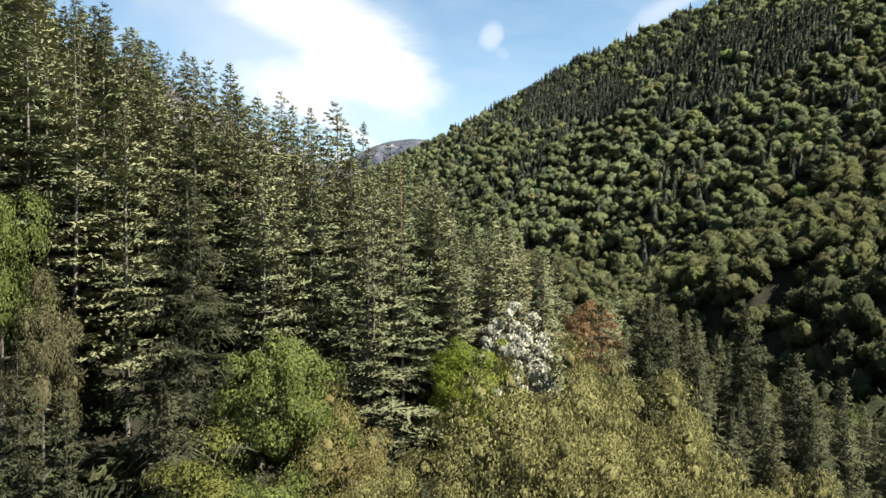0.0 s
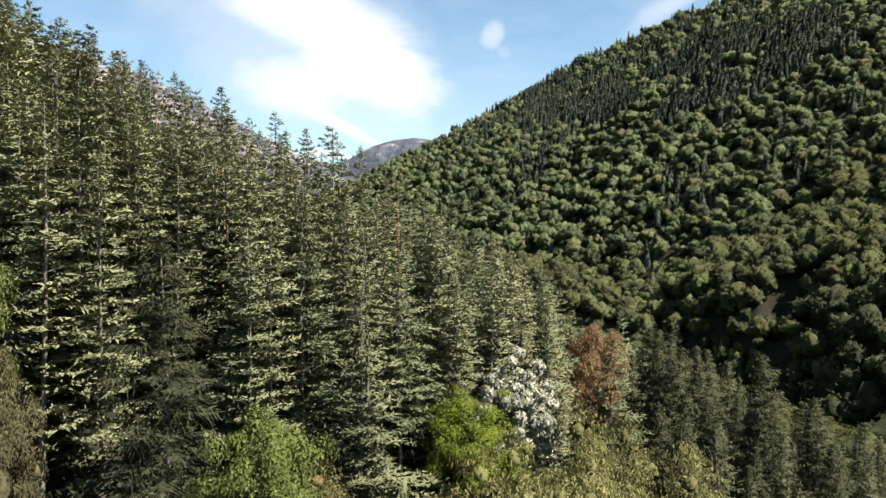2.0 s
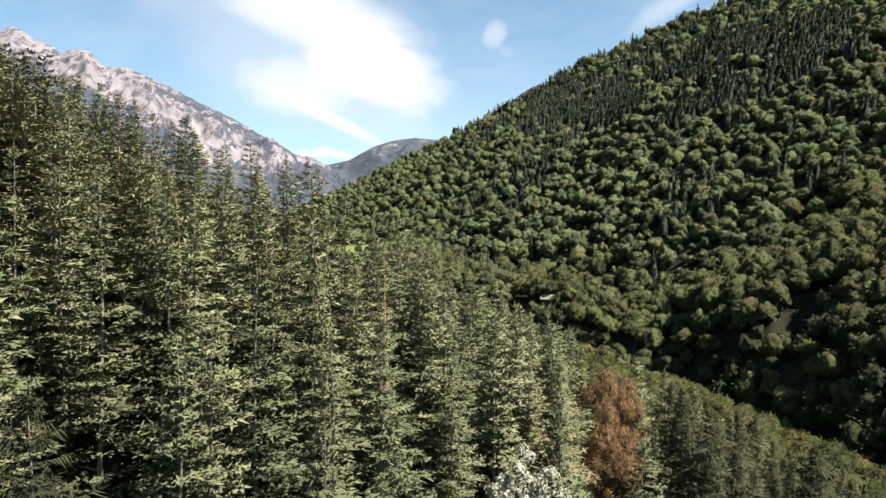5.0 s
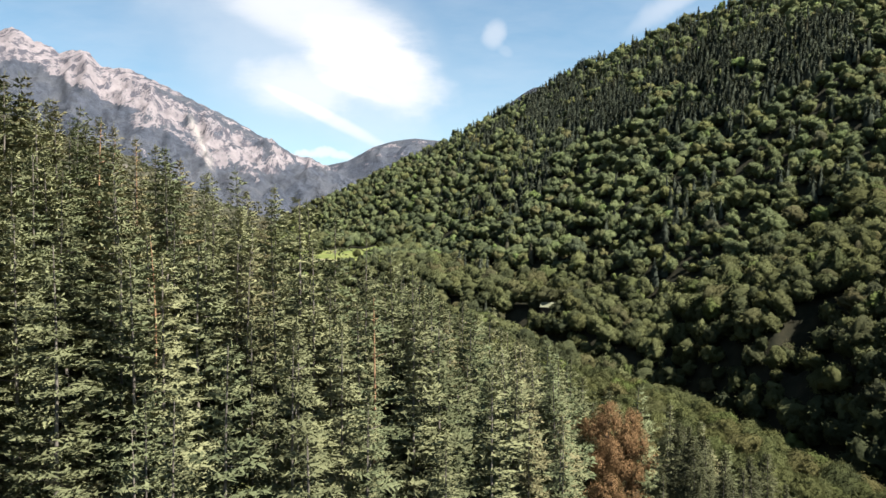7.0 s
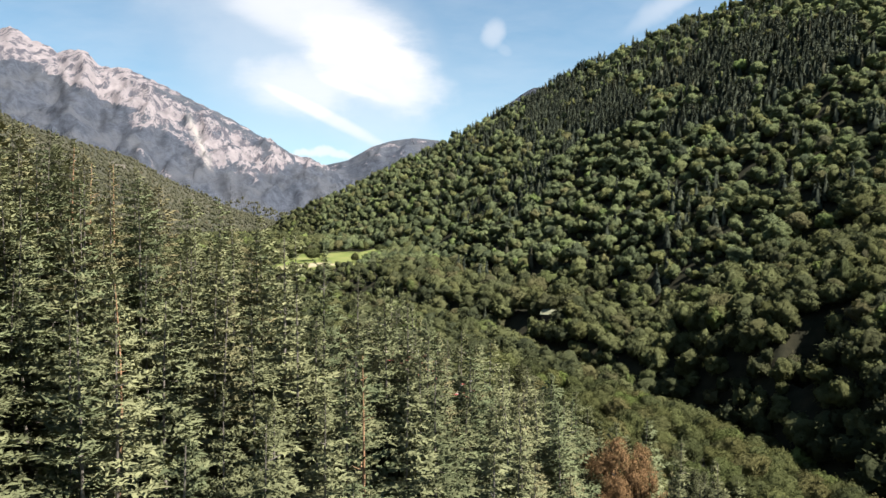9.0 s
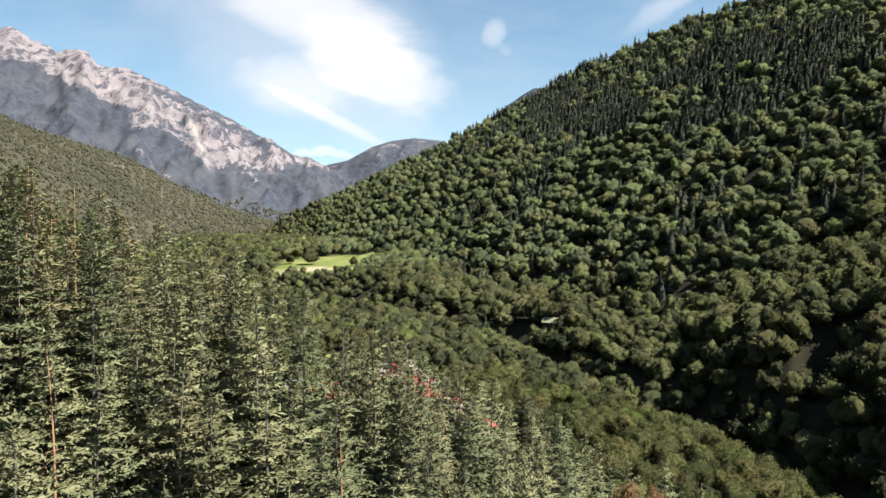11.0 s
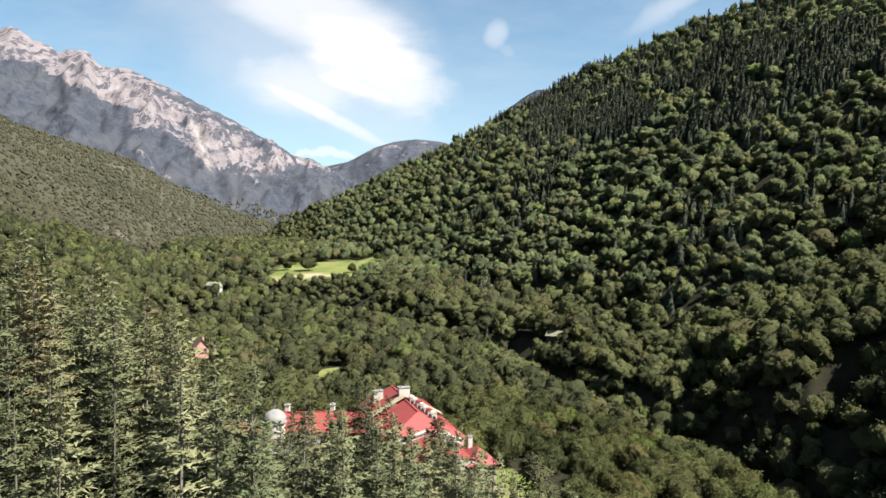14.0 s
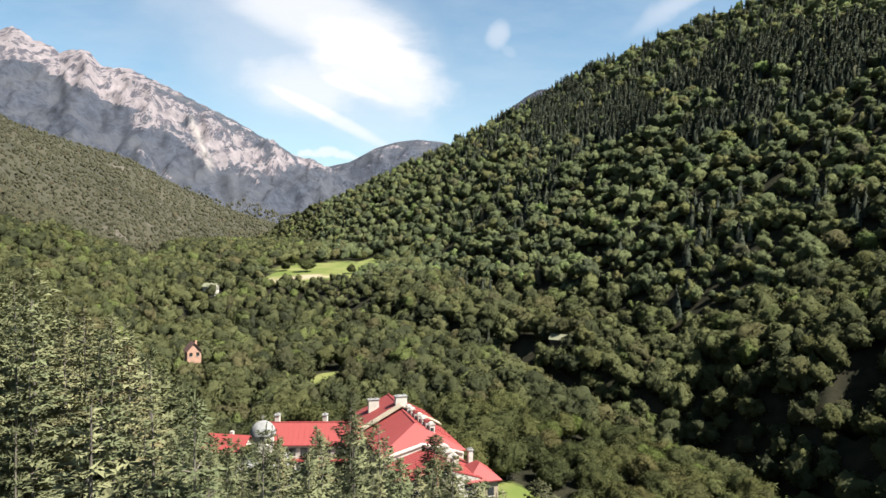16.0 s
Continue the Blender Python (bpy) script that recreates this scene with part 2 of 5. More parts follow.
def softmax(a, b, k):
    h = np.clip(0.5 + 0.5 * (a - b) / k, 0, 1)
    return b * (1 - h) + a * h + k * h * (1 - h)


def lattice(ix, iy, seed):
    v = np.sin(ix * 127.1 + iy * 311.7 + seed * 74.7) * 43758.5453
    return v - np.floor(v)


def waves(x, y, seed=0, octaves=4, ridged=False):
    """Value noise about -1 to 1."""
    total, amp, norm = 0.0, 1.0, 0.0
    for o in range(octaves):
        ix, iy = np.floor(x), np.floor(y)
        fx, fy = x - ix, y - iy
        fx, fy = fx * fx * (3 - 2 * fx), fy * fy * (3 - 2 * fy)
        a, b = lattice(ix, iy, seed + o), lattice(ix + 1, iy, seed + o)
        c, d = lattice(ix, iy + 1, seed + o), lattice(ix + 1, iy + 1, seed + o)
        v = (a * (1 - fx) + b * fx) * (1 - fy) + (c * (1 - fx) + d * fx) * fy
        v = v * 2 - 1
        total, norm, amp = total + amp * ((1 - 2 * abs(v)) if ridged else v), norm + amp, amp * 0.5
        x, y = x * 2.03 + 17.3, y * 2.03 - 9.1
    return total / norm


GORGE = [(175, 40), (128, 130), (115, 175), (110, 205), (106, 232), (97, 262), (80, 290), (45, 346), (2, 415), (-40, 470), (-120, 540), (-250, 700), (-420, 1000)]


def gorge_distance(x, y):
    best = np.full(np.shape(x), 1e9)
    for (ax, ay), (bx, by) in zip(GORGE, GORGE[1:]):
        dx, dy = bx - ax, by - ay
        t = np.clip(((x - ax) * dx + (y - ay) * dy) / (dx * dx + dy * dy), 0, 1)
        best = np.minimum(best, np.hypot(x - ax - t * dx, y - ay - t * dy))
    return best


def spur(x, y):
    """The near wooded spur."""
    drop = np.interp(y, [-400, 20, 42, 65, 105, 118, 132, 150, 176, 230, 400, 900], [-22, -13, -9, 0, -1, -6, -13, -23, -33, -52, -130, -900])
    side = np.where(x > -60, -0.53 * x, 31.8 - 0.45 * (x + 60))
    return 14.5 + side + drop


HOLLOWS = ((96, 306, 12), (128, 258, 10), (86, 470, 12), (89, 425, 9), (165, 330, 9))


def right_hill(x, y):
    s = 0.678 * x + 0.735 * y
    over = np.maximum(s - 700 - 28 * smooth(x / np.maximum(y, 1), 0.0, 0.12) + 30 * smooth(x / np.maximum(y, 1), 0.26, 0.46), 0)
    plane = -196 + 0.70 * x + 0.38 * y
    sd = (x - 98) * 0.814 + (y - 230) * 0.581
    plane = plane + 22 * (1 - smooth(sd, 30, 120)) * smooth(y, 120, 200) * (1 - smooth(y, 285, 350))
    bump = 7 * waves(x / 90, y / 90, 5, 3) * smooth(s, 330, 430)
    for hx, hy, hr in HOLLOWS:
        bump = bump - 17 * np.exp(-(np.hypot(x - hx, y - hy) / hr) ** 4)
    return plane - 1.05 * over + bump


def crest(x, y, points, near, far_d, foot):
    """A far slope that rises from foot at distance near to a crest at far_d; points: tangent to the right, tangent of the crest's height."""
    u = x / np.maximum(y, 1)
    tops = np.interp(u, [p[0] for p in points], [p[1] for p in points])
    n = np.interp(u, [p[0] for p in near], [p[1] for p in near])
    f = np.interp(u, [p[0] for p in far_d], [p[1] for p in far_d])
    t = (y - n) / (f - n)
    z = foot + np.maximum(53 + tops * f - foot, 1) * np.where(t < 1, t, 1 - 0.5 * (t - 1))
    return np.where((y > 50) & (t > 0), z, -500), t


HILL_C = [(-1.4, 0.38), (-0.9, 0.28), (-0.645, 0.185), (-0.60, 0.157), (-0.53, 0.134), (-0.442, 0.107), (-0.37, 0.066), (-0.30, 0.034), (-0.22, 0.012), (-0.15, -0.02), (0, -0.1), (2, -0.1)]
PEAK_A = [(-1.6, 0.20), (-1.0, 0.27), (-0.75, 0.265), (-0.70, 0.29), (-0.66, 0.281), (-0.645, 0.292), (-0.616, 0.297), (-0.596, 0.285), (-0.583, 0.277), (-0.57, 0.273), (-0.551, 0.263), (-0.53, 0.265),
          (-0.508, 0.263), (-0.493, 0.243), (-0.474, 0.240), (-0.454, 0.240), (-0.433, 0.230), (-0.392, 0.211), (-0.352, 0.190), (-0.311, 0.170), (-0.287, 0.157), (-0.263, 0.142), (-0.239, 0.130), (-0.222, 0.118), (-0.206, 0.112), (-0.194, 0.113), (-0.174, 0.099),
          (-0.13, 0.078), (-0.06, 0.04), (0.05, 0.0), (2, -0.1)]
PEAK_B = [(-1, 0.0), (-0.30, 0.05), (-0.22, 0.085), (-0.174, 0.1005), (-0.14, 0.107), (-0.105, 0.127), (-0.076, 0.135), (-0.044, 0.139), (-0.01, 0.136), (0.05, 0.12), (0.3, 0.05), (2, 0.05)]
RIDGE_D = [(-0.3, -0.1), (-0.05, 0.09), (0.0, 0.11), (0.06, 0.163), (0.125, 0.206), (0.165, 0.212), (0.25, 0.20), (0.4, 0.2), (2, 0.2)]


def land(x, y):
    """Height of the ground, and what covers it: far woods, alpine, bare rock."""
    x, y = np.asarray(x, float), np.asarray(y, float)
    sd = (x - 98) * 0.814 + (y - 230) * 0.581
    near_side = np.interp(y, [-400, 100, 180, 260, 450, 520, 600, 800, 1300, 4800], [10, -2, -4, -5, -1, 10, 20, 33, 30, 60]) - 0.16 * np.clip(x - 15, 0, 120)
    far_side = np.interp(y, [-400, 200, 285, 335, 380, 440, 480, 600, 760, 950, 1300, 4800], [-20, -20, -12, 2, 8, 12, 15, 26, 36, 42, 34, 60])
    w = smooth(sd, -8, 45)
    z = near_side * (1 - w) + far_side * w
    gd = gorge_distance(x, y)
    z = z - (8 * np.exp(-(gd / 18) ** 2) + (6 + 34 * smooth(-y, -320, -280)) * np.exp(-(gd / 10) ** 4) * smooth(-y, -500, -440)) * smooth(-y, -620, -420)
    z = softmax(z, spur(x, y), 8)
    z = z + 0.46 * np.maximum(-108 - (y - 330) * 0.478 - x, 0) * smooth(y, 230, 400) * (1 - smooth(y, 1150, 1500))
    hill = right_hill(x, y)
    hill = hill - np.clip(hill + 34, 0, 90) * np.exp(-(gd / 11.5) ** 1.6) * smooth(-y, -325, -285)
    z = softmax(z, hill, 5)
    z = z + 0.8 * waves(x / 22, y / 22, 2, 3) * smooth(np.hypot(x, y), 30, 120)
    r = np.hypot(x, y)
    c, tc = crest(x, y, HILL_C, [(-1.2, 420), (-0.645, 760), (-0.45, 1060), (-0.3, 1500), (0, 1700)], [(-1.2, 1000), (-0.645, 1500), (-0.45, 1950), (-0.3, 2300), (0, 2400)], 28)
    c = c + 20 * waves(x / 170, y / 170, 11, 4) * smooth(tc, 0.05, 0.4) * (1 - smooth(tc, 0.8, 1.0) * 0.7)
    far = smooth(y, 850, 1000) * smooth(r, 900, 1000)
    a, ta_ = crest(x, y, PEAK_A, [(-1, 1700), (0, 2300)], [(-1, 3300), (-0.5, 3700), (-0.2, 3500), (0, 3400)], 30)
    spurs = waves(x / 330 + y / 900, y / 1500, 21, 5, True)
    crag = waves(x / 95, y / 130, 31, 4, True)
    u = x / np.maximum(y, 1)
    mid = smooth(ta_, 0.0, 0.35) * (1 - smooth(ta_, 0.82, 0.98) * (0.88 + 0.12 * smooth(u, -0.52, -0.46)))
    a = a + (90 * spurs - 40) * mid + 56 * crag * mid + 16 * waves(x / 38, y / 50, 33, 3, True) * smooth(ta_, 0.2, 0.6) * (1 - 0.85 * smooth(ta_, 0.85, 0.98) * smooth(u, -0.52, -0.46))
    b, tb_ = crest(x, y, PEAK_B, [(-1, 2600), (0, 2600)], [(-1, 4300), (2, 4300)], 30)
    b = b + (70 * waves(x / 260, y / 900, 41, 4, True) - 30) * smooth(tb_, 0, 0.4) * (1 - smooth(tb_, 0.85, 1.0))
    d, td = crest(x, y, RIDGE_D, [(-1, 1150), (2, 1150)], [(-1, 1500), (2, 1500)], 20)
    d = np.where(x / np.maximum(y, 1) > -0.06, d, -500)
    alpine = np.where((a > z) & (a > c), smooth(ta_, 0.02, 0.12), 0) + np.where((b > z) & (b > c) & (b >= a), 1, 0)
    # the nearer ridge takes the haze-tinted scrub colour too
    alpine = np.where((d > z) & (d > a) & (d > b) & (d > c), 1, alpine)
    rise = (a - 53) / np.maximum(y, 1)
    line = np.interp(u, [-0.64, -0.555, -0.507, -0.466, -0.433, -0.393, -0.352, -0.31, -0.27, -0.23, -0.18], [0.250, 0.228, 0.208, 0.178, 0.160, 0.140, 0.107, 0.090, 0.082, 0.100, 0.094])
    turf = np.interp(u, [-0.50, -0.45, -0.393, -0.352, -0.311, -0.27, -0.2], [0.5, 0.26, 0.200, 0.168, 0.142, 0.128, 0.12])
    shift = 0.022 * waves(x / 150, y / 420, 35, 3)
    rock = np.interp(u, [-0.6, -0.46, -0.42, -0.3, -0.2, -0.16], [0.86, 0.78, 0.62, 0.56, 0.48, 0.3]) * smooth(rise + shift, line - 0.012, line + 0.012)
    rock = rock * (1 - 0.42 * smooth(rise + shift * 0.8, turf - 0.008, turf + 0.012)) + 0.10 * smooth(ta_, 0.1, 0.3)
    knoll = np.exp(-((u + 0.385 + (rise - 0.075) * 1.1) / 0.012) ** 2) * smooth(rise, 0.05, 0.07) * (1 - smooth(rise, 0.12, 0.135))
    rock = rock + 0.45 * knoll
    rock = np.where(a >= b, rock, 0.08 + 0.22 * smooth(tb_, 0.5, 1.0))
    rock = np.where((d > a) & (d > b), -0.3, rock)
    scree = np.exp(-((u + 0.366 - (0.172 - rise) * 0.43) / 0.0042) ** 2) * smooth(rise, 0.085, 0.11) * (1 - smooth(rise, 0.155, 0.18)) * (a >= c)
    z = np.maximum(np.maximum(np.maximum(z, c), np.maximum(a, b)), d)
    behind = smooth(-y, 60, 900)
    z = z * (1 - behind) + behind * (40 + 220 * smooth(r, 500, 2500) + 40 * waves(x / 300, y / 300, 51, 3))
    return z, np.clip(far, 0, 1), np.clip(alpine, 0, 1), rock, scree


def height(x, y):
    return land(x, y)[0]


def oval(x, y, cx, cy, rx, ry, turn=0.0):
    c, s = math.cos(radians(turn)), math.sin(radians(turn))
    p, q = ((x - cx) * c + (y - cy) * s) / rx, ((y - cy) * c - (x - cx) * s) / ry
    return np.clip(1.5 - np.hypot(p, q), 0, 1)


MEADOWS = ((-98, 625, 43, 62, 6), (-68, 640, 14, 80, -2), (-122, 588, 18, 14, 0), (-43.5, 333, 10, 15, 0), (16, 207, 9, 14, 0), (22, 186, 9, 16, 0), (27, 196, 5, 7, 0), (30, 178, 12, 6, 0),
           (40, 255, 7, 5, 0), (-325, 805, 15, 88, 23))


def meadow(x, y):
    best = np.zeros(np.shape(x))
    for m in MEADOWS:
        best = np.maximum(best, oval(x, y, *m))
    return best + 0.22 * waves(x / 17, y / 17, 91, 2) * (best > 0.02) * np.where(np.asarray(y) > 450, 1.0, 0.8)


def mesh_np(name, verts, faces, smooth_shade=False, normals=None):
    """A mesh from arrays: verts n x 3, faces a list of k x 3 or k x 4 arrays."""
    faces = [np.asarray(f, np.int32) for f in faces if len(f)]
    me = bpy.data.meshes.new(name)
    me.vertices.add(len(verts))
    me.vertices.foreach_set("co", np.asarray(verts, np.float32).ravel())
    sizes = np.concatenate([np.full(len(f), f.shape[1], np.int32) for f in faces])
    loops = np.concatenate([f.ravel() for f in faces])
    me.loops.add(len(loops))
    me.loops.foreach_set("vertex_index", loops)
    me.polygons.add(len(sizes))
    me.polygons.foreach_set("loop_start", np.concatenate([[0], np.cumsum(sizes)[:-1]]).astype(np.int32))
    me.polygons.foreach_set("use_smooth", np.full(len(sizes), smooth_shade))
    me.update(calc_edges=True)
    if normals is not None:
        me.polygons.foreach_set("use_smooth", np.full(len(sizes), True))
        a = me.attributes.new("custom_normal", "FLOAT_VECTOR", "POINT")
        a.data.foreach_set("vector", np.asarray(normals, np.float32).ravel())
        me.update()
    return me


def paint(me, name, values):
    a = me.attributes.new(name, "FLOAT", "POINT")
    a.data.foreach_set("value", np.asarray(values, np.float32))


def build_ground():
    ang = np.concatenate([np.linspace(-180, -46, 50)[:-1], np.linspace(-46, 46, 420)[:-1], np.linspace(46, 180, 50)[:-1]])
    rad = np.concatenate([np.linspace(3, 300, 75)[:-1], np.linspace(300, 1000, 80)[:-1], np.linspace(1000, 4780, 105)])
    A, R = np.meshgrid(np.radians(ang), rad)
    x, y = (R * np.sin(A)).ravel(), (R * np.cos(A)).ravel()
    z, far, alpine, rock, scree = land(x, y)
    n, k = len(ang), len(rad)
    i = np.arange(k - 1)[:, None] * n + np.arange(n)[None, :]
    j = np.arange(k - 1)[:, None] * n + (np.arange(n)[None, :] + 1) % n
    quads = np.stack([i, j, j + n, i + n], -1).reshape(-1, 4)
    centre = len(x)
    verts = np.vstack([np.stack([x, y, z], 1), [[0, 0, float(height(0.0, 0.5))]]])
    fan = np.stack([np.full(n, centre), (np.arange(n) + 1) % n, np.arange(n)], 1)
    me = mesh_np("ground", verts, [quads, fan], True)
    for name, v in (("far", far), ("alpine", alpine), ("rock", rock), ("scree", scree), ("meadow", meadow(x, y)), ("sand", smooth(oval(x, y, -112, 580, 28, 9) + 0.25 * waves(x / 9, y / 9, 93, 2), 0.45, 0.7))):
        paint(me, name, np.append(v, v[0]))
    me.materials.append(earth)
    return tagged(new("ground", me), "forest floor, sunny meadows and far rocky mountain slopes", "ground", kind="structure")


ground = build_ground()

# ---- trees ----


def tube(points, radii, sides=6):
    """A tapered tube along points: verts and quads."""
    points = np.asarray(points, float)
    verts, quads = [], []
    for i, (p, r) in enumerate(zip(points, radii)):
        d = points[min(i + 1, len(points) - 1)] - points[max(i - 1, 0)]
        d = d / np.linalg.norm(d)
        a = np.cross(d, (0.3, 1.0, 0.1) if abs(d[2]) > 0.5 else (0, 0, 1.0))
        a = a / np.linalg.norm(a)
        b = np.cross(d, a)
        for k in range(sides):
            t = 2 * math.pi * k / sides
            verts.append(p + r * (math.cos(t) * a + math.sin(t) * b))
    for i in range(len(points) - 1):
        for k in range(sides):
            q = (k + 1) % sides
            quads.append((i * sides + k, i * sides + q, (i + 1) * sides + q, (i + 1) * sides + k))
    return np.array(verts), np.array(quads)


def unit(v):
    return v / np.maximum(np.linalg.norm(v, axis=-1, keepdims=True), 1e-9)


def shards(base, way, length, width, rng, out, jitter=0.36):
    """Three-cornered leaf sprays: places, directions, lengths, widths and the sides that they show. Verts, tris, normals."""
    n = len(base)
    way, out = unit(way), unit(out)
    side = unit(np.cross(way, out + rng.normal(size=(n, 3)) * 0.55))
    L, W = np.asarray(length).reshape(-1, 1), np.asarray(width).reshape(-1, 1)
    verts = np.stack([base + side * W * 0.5, base - side * W * 0.5, base + way * L], 1).reshape(-1, 3)
    return turned_out(verts, out, rng, jitter)


def turned_out(verts, out, rng, jitter):
    """Wind loose triangles so that they face out, and give them soft normals."""
    tris = np.arange(len(verts)).reshape(-1, 3)
    face = np.cross(verts[1::3] - verts[0::3], verts[2::3] - verts[0::3])
    wrong = (face * out).sum(1) < 0
    tris[wrong] = tris[wrong][:, ::-1]
    return verts, tris, np.repeat(unit(out + rng.normal(size=out.shape) * jitter), 3, axis=0)


def conifer_crown(rng, tall, spread, start, gap, droop, bare, teeth, boughs, curl=0.16, hang=0.0, pad=0.0, grain=0.5):
    """Uneven whorls of boughs; each bough is a spine set with side twigs and bunches of needles. bare: share of the spine left without needles."""
    T, O = [], []
    z = start
    lean = rng.uniform(0, 6.28)
    lobes = rng.uniform(0.6, 1.2, 8)
    up = np.array([0, 0, 1.0])
    while z < tall - 0.25:
        down = tall - z
        reach = spread * min(1.0, down / 12.5) ** 0.78 * rng.uniform(0.78, 1.12) + 0.08
        n = boughs if down > 3 else max(4, boughs - 2)
        for k in range(n):
            lean += 6.283 / n + rng.uniform(-0.4, 0.4)
            r = reach * rng.uniform(0.5, 1.22) * lobes[int(lean / 0.7854 + z * 0.3) % 8]
            tilt = droop * min(1, down / 8) + (0.75 if down < 1.2 else 0.4 if down < 2.6 else 0.12 * rng.normal())
            d = np.array([math.cos(lean), math.sin(lean), 0.0])
            e = np.array([-d[1], d[0], 0.0])
            z1 = z + rng.normal() * 0.14 * min(1, down / 5)
            j = max(3, int(teeth * min(1, r / spread + 0.25)))
            f = np.linspace(bare, 1.0, j + 1)
            spine = d * (r * f)[:, None] + up * (z1 + r * f * tilt + curl * r * f * f)[:, None]
            lateral = (0.30 * r * np.sin(np.pi * np.clip(0.18 + 0.80 * f[:-1], 0, 1)) + 0.14) * rng.uniform(0.4, 1.5, j)
            nrm = d * 0.62 + up * 0.72
            for side in (-1, 1):
                ang = rng.uniform(0.5, 1.15, j)
                tip = spine[:-1] + (spine[1:] - spine[:-1]) * 0.6 + (d[None] * np.cos(ang)[:, None] + side * e[None] * np.sin(ang)[:, None]) * lateral[:, None] * 1.2
                tip[:, 2] += rng.normal(size=j) * 0.10 + (droop * 0.55 - 0.04 - hang) * lateral
                T.append(np.stack([spine[:-1] + 0.2 * (spine[1:] - spine[:-1]), spine[1:], tip], 1))
                O.append(np.repeat((nrm + side * e * 0.3)[None], j, 0))
            if pad:
                m = max(5, int(pad * r * r))
                g = bare + (1.02 - bare) * rng.uniform(0, 1, (m, 1)) ** 0.7
                wide = 0.40 * r * np.sin(np.pi * np.clip(0.12 + 0.80 * g, 0, 1)) + 0.08
                at = d * r * g + up * (z1 + r * g * tilt + curl * r * g * g + rng.uniform(-0.08, 0.14, (m, 1)) * min(1, r)) + e * wide * rng.uniform(-1, 1, (m, 1))
                w = unit(rng.normal(size=(m, 3)) * np.array([0.7, 0.7, 0.30]) + d * 0.7 + up * 0.22)
                side = unit(np.cross(w, up + rng.normal(size=(m, 3)) * 0.6))
                near_tip = min(1.0, 0.35 + 0.6 * r)
                long, half = grain * near_tip * rng.uniform(0.6, 1.3, (m, 1)), grain * near_tip * rng.uniform(0.16, 0.30, (m, 1))
                T.append(np.stack([at + side * half, at - side * half, at + w * long], 1))
                O.append(unit(up * 0.65 + d * 0.5 + rng.normal(size=(m, 3)) * 0.15))
            end = spine[-1] + d * 0.2 * r * rng.uniform(0.5, 1.0) + up * (0.1 + 0.3 * tilt) * r * 0.3
            T.append(np.stack([spine[-1] + e * 0.08, spine[-1] - e * 0.08, end])[None])
            O.append(nrm[None])
        z += gap * rng.uniform(0.65, 1.35) * min(1.0, 0.40 + down / 12)
    for _ in range(3):
        p = np.array([rng.normal() * 0.03, rng.normal() * 0.03, tall - rng.uniform(0.1, 0.9)])
        w = np.array([rng.normal() * 0.10, rng.normal() * 0.10, rng.uniform(0.5, 0.8)])
        T.append(np.stack([p - np.array([0.035, 0, 0]), p + np.array([0.035, 0.01, 0]), p + w])[None])
        O.append(rng.normal(size=(1, 3)) + up * 0.3)
    V = np.vstack(T).reshape(-1, 3)
    return turned_out(V, unit(np.vstack(O)), rng, 0.26)


def icosphere(level):
    bm = bmesh.new()
    bmesh.ops.create_icosphere(bm, subdivisions=level, radius=1.0)
    v = np.array([p.co[:] for p in bm.verts])
    f = np.array([[p.index for p in q.verts] for q in bm.faces])
    bm.free()
    return v, f


BALL = {k: icosphere(k) for k in (1, 2, 3, 4)}


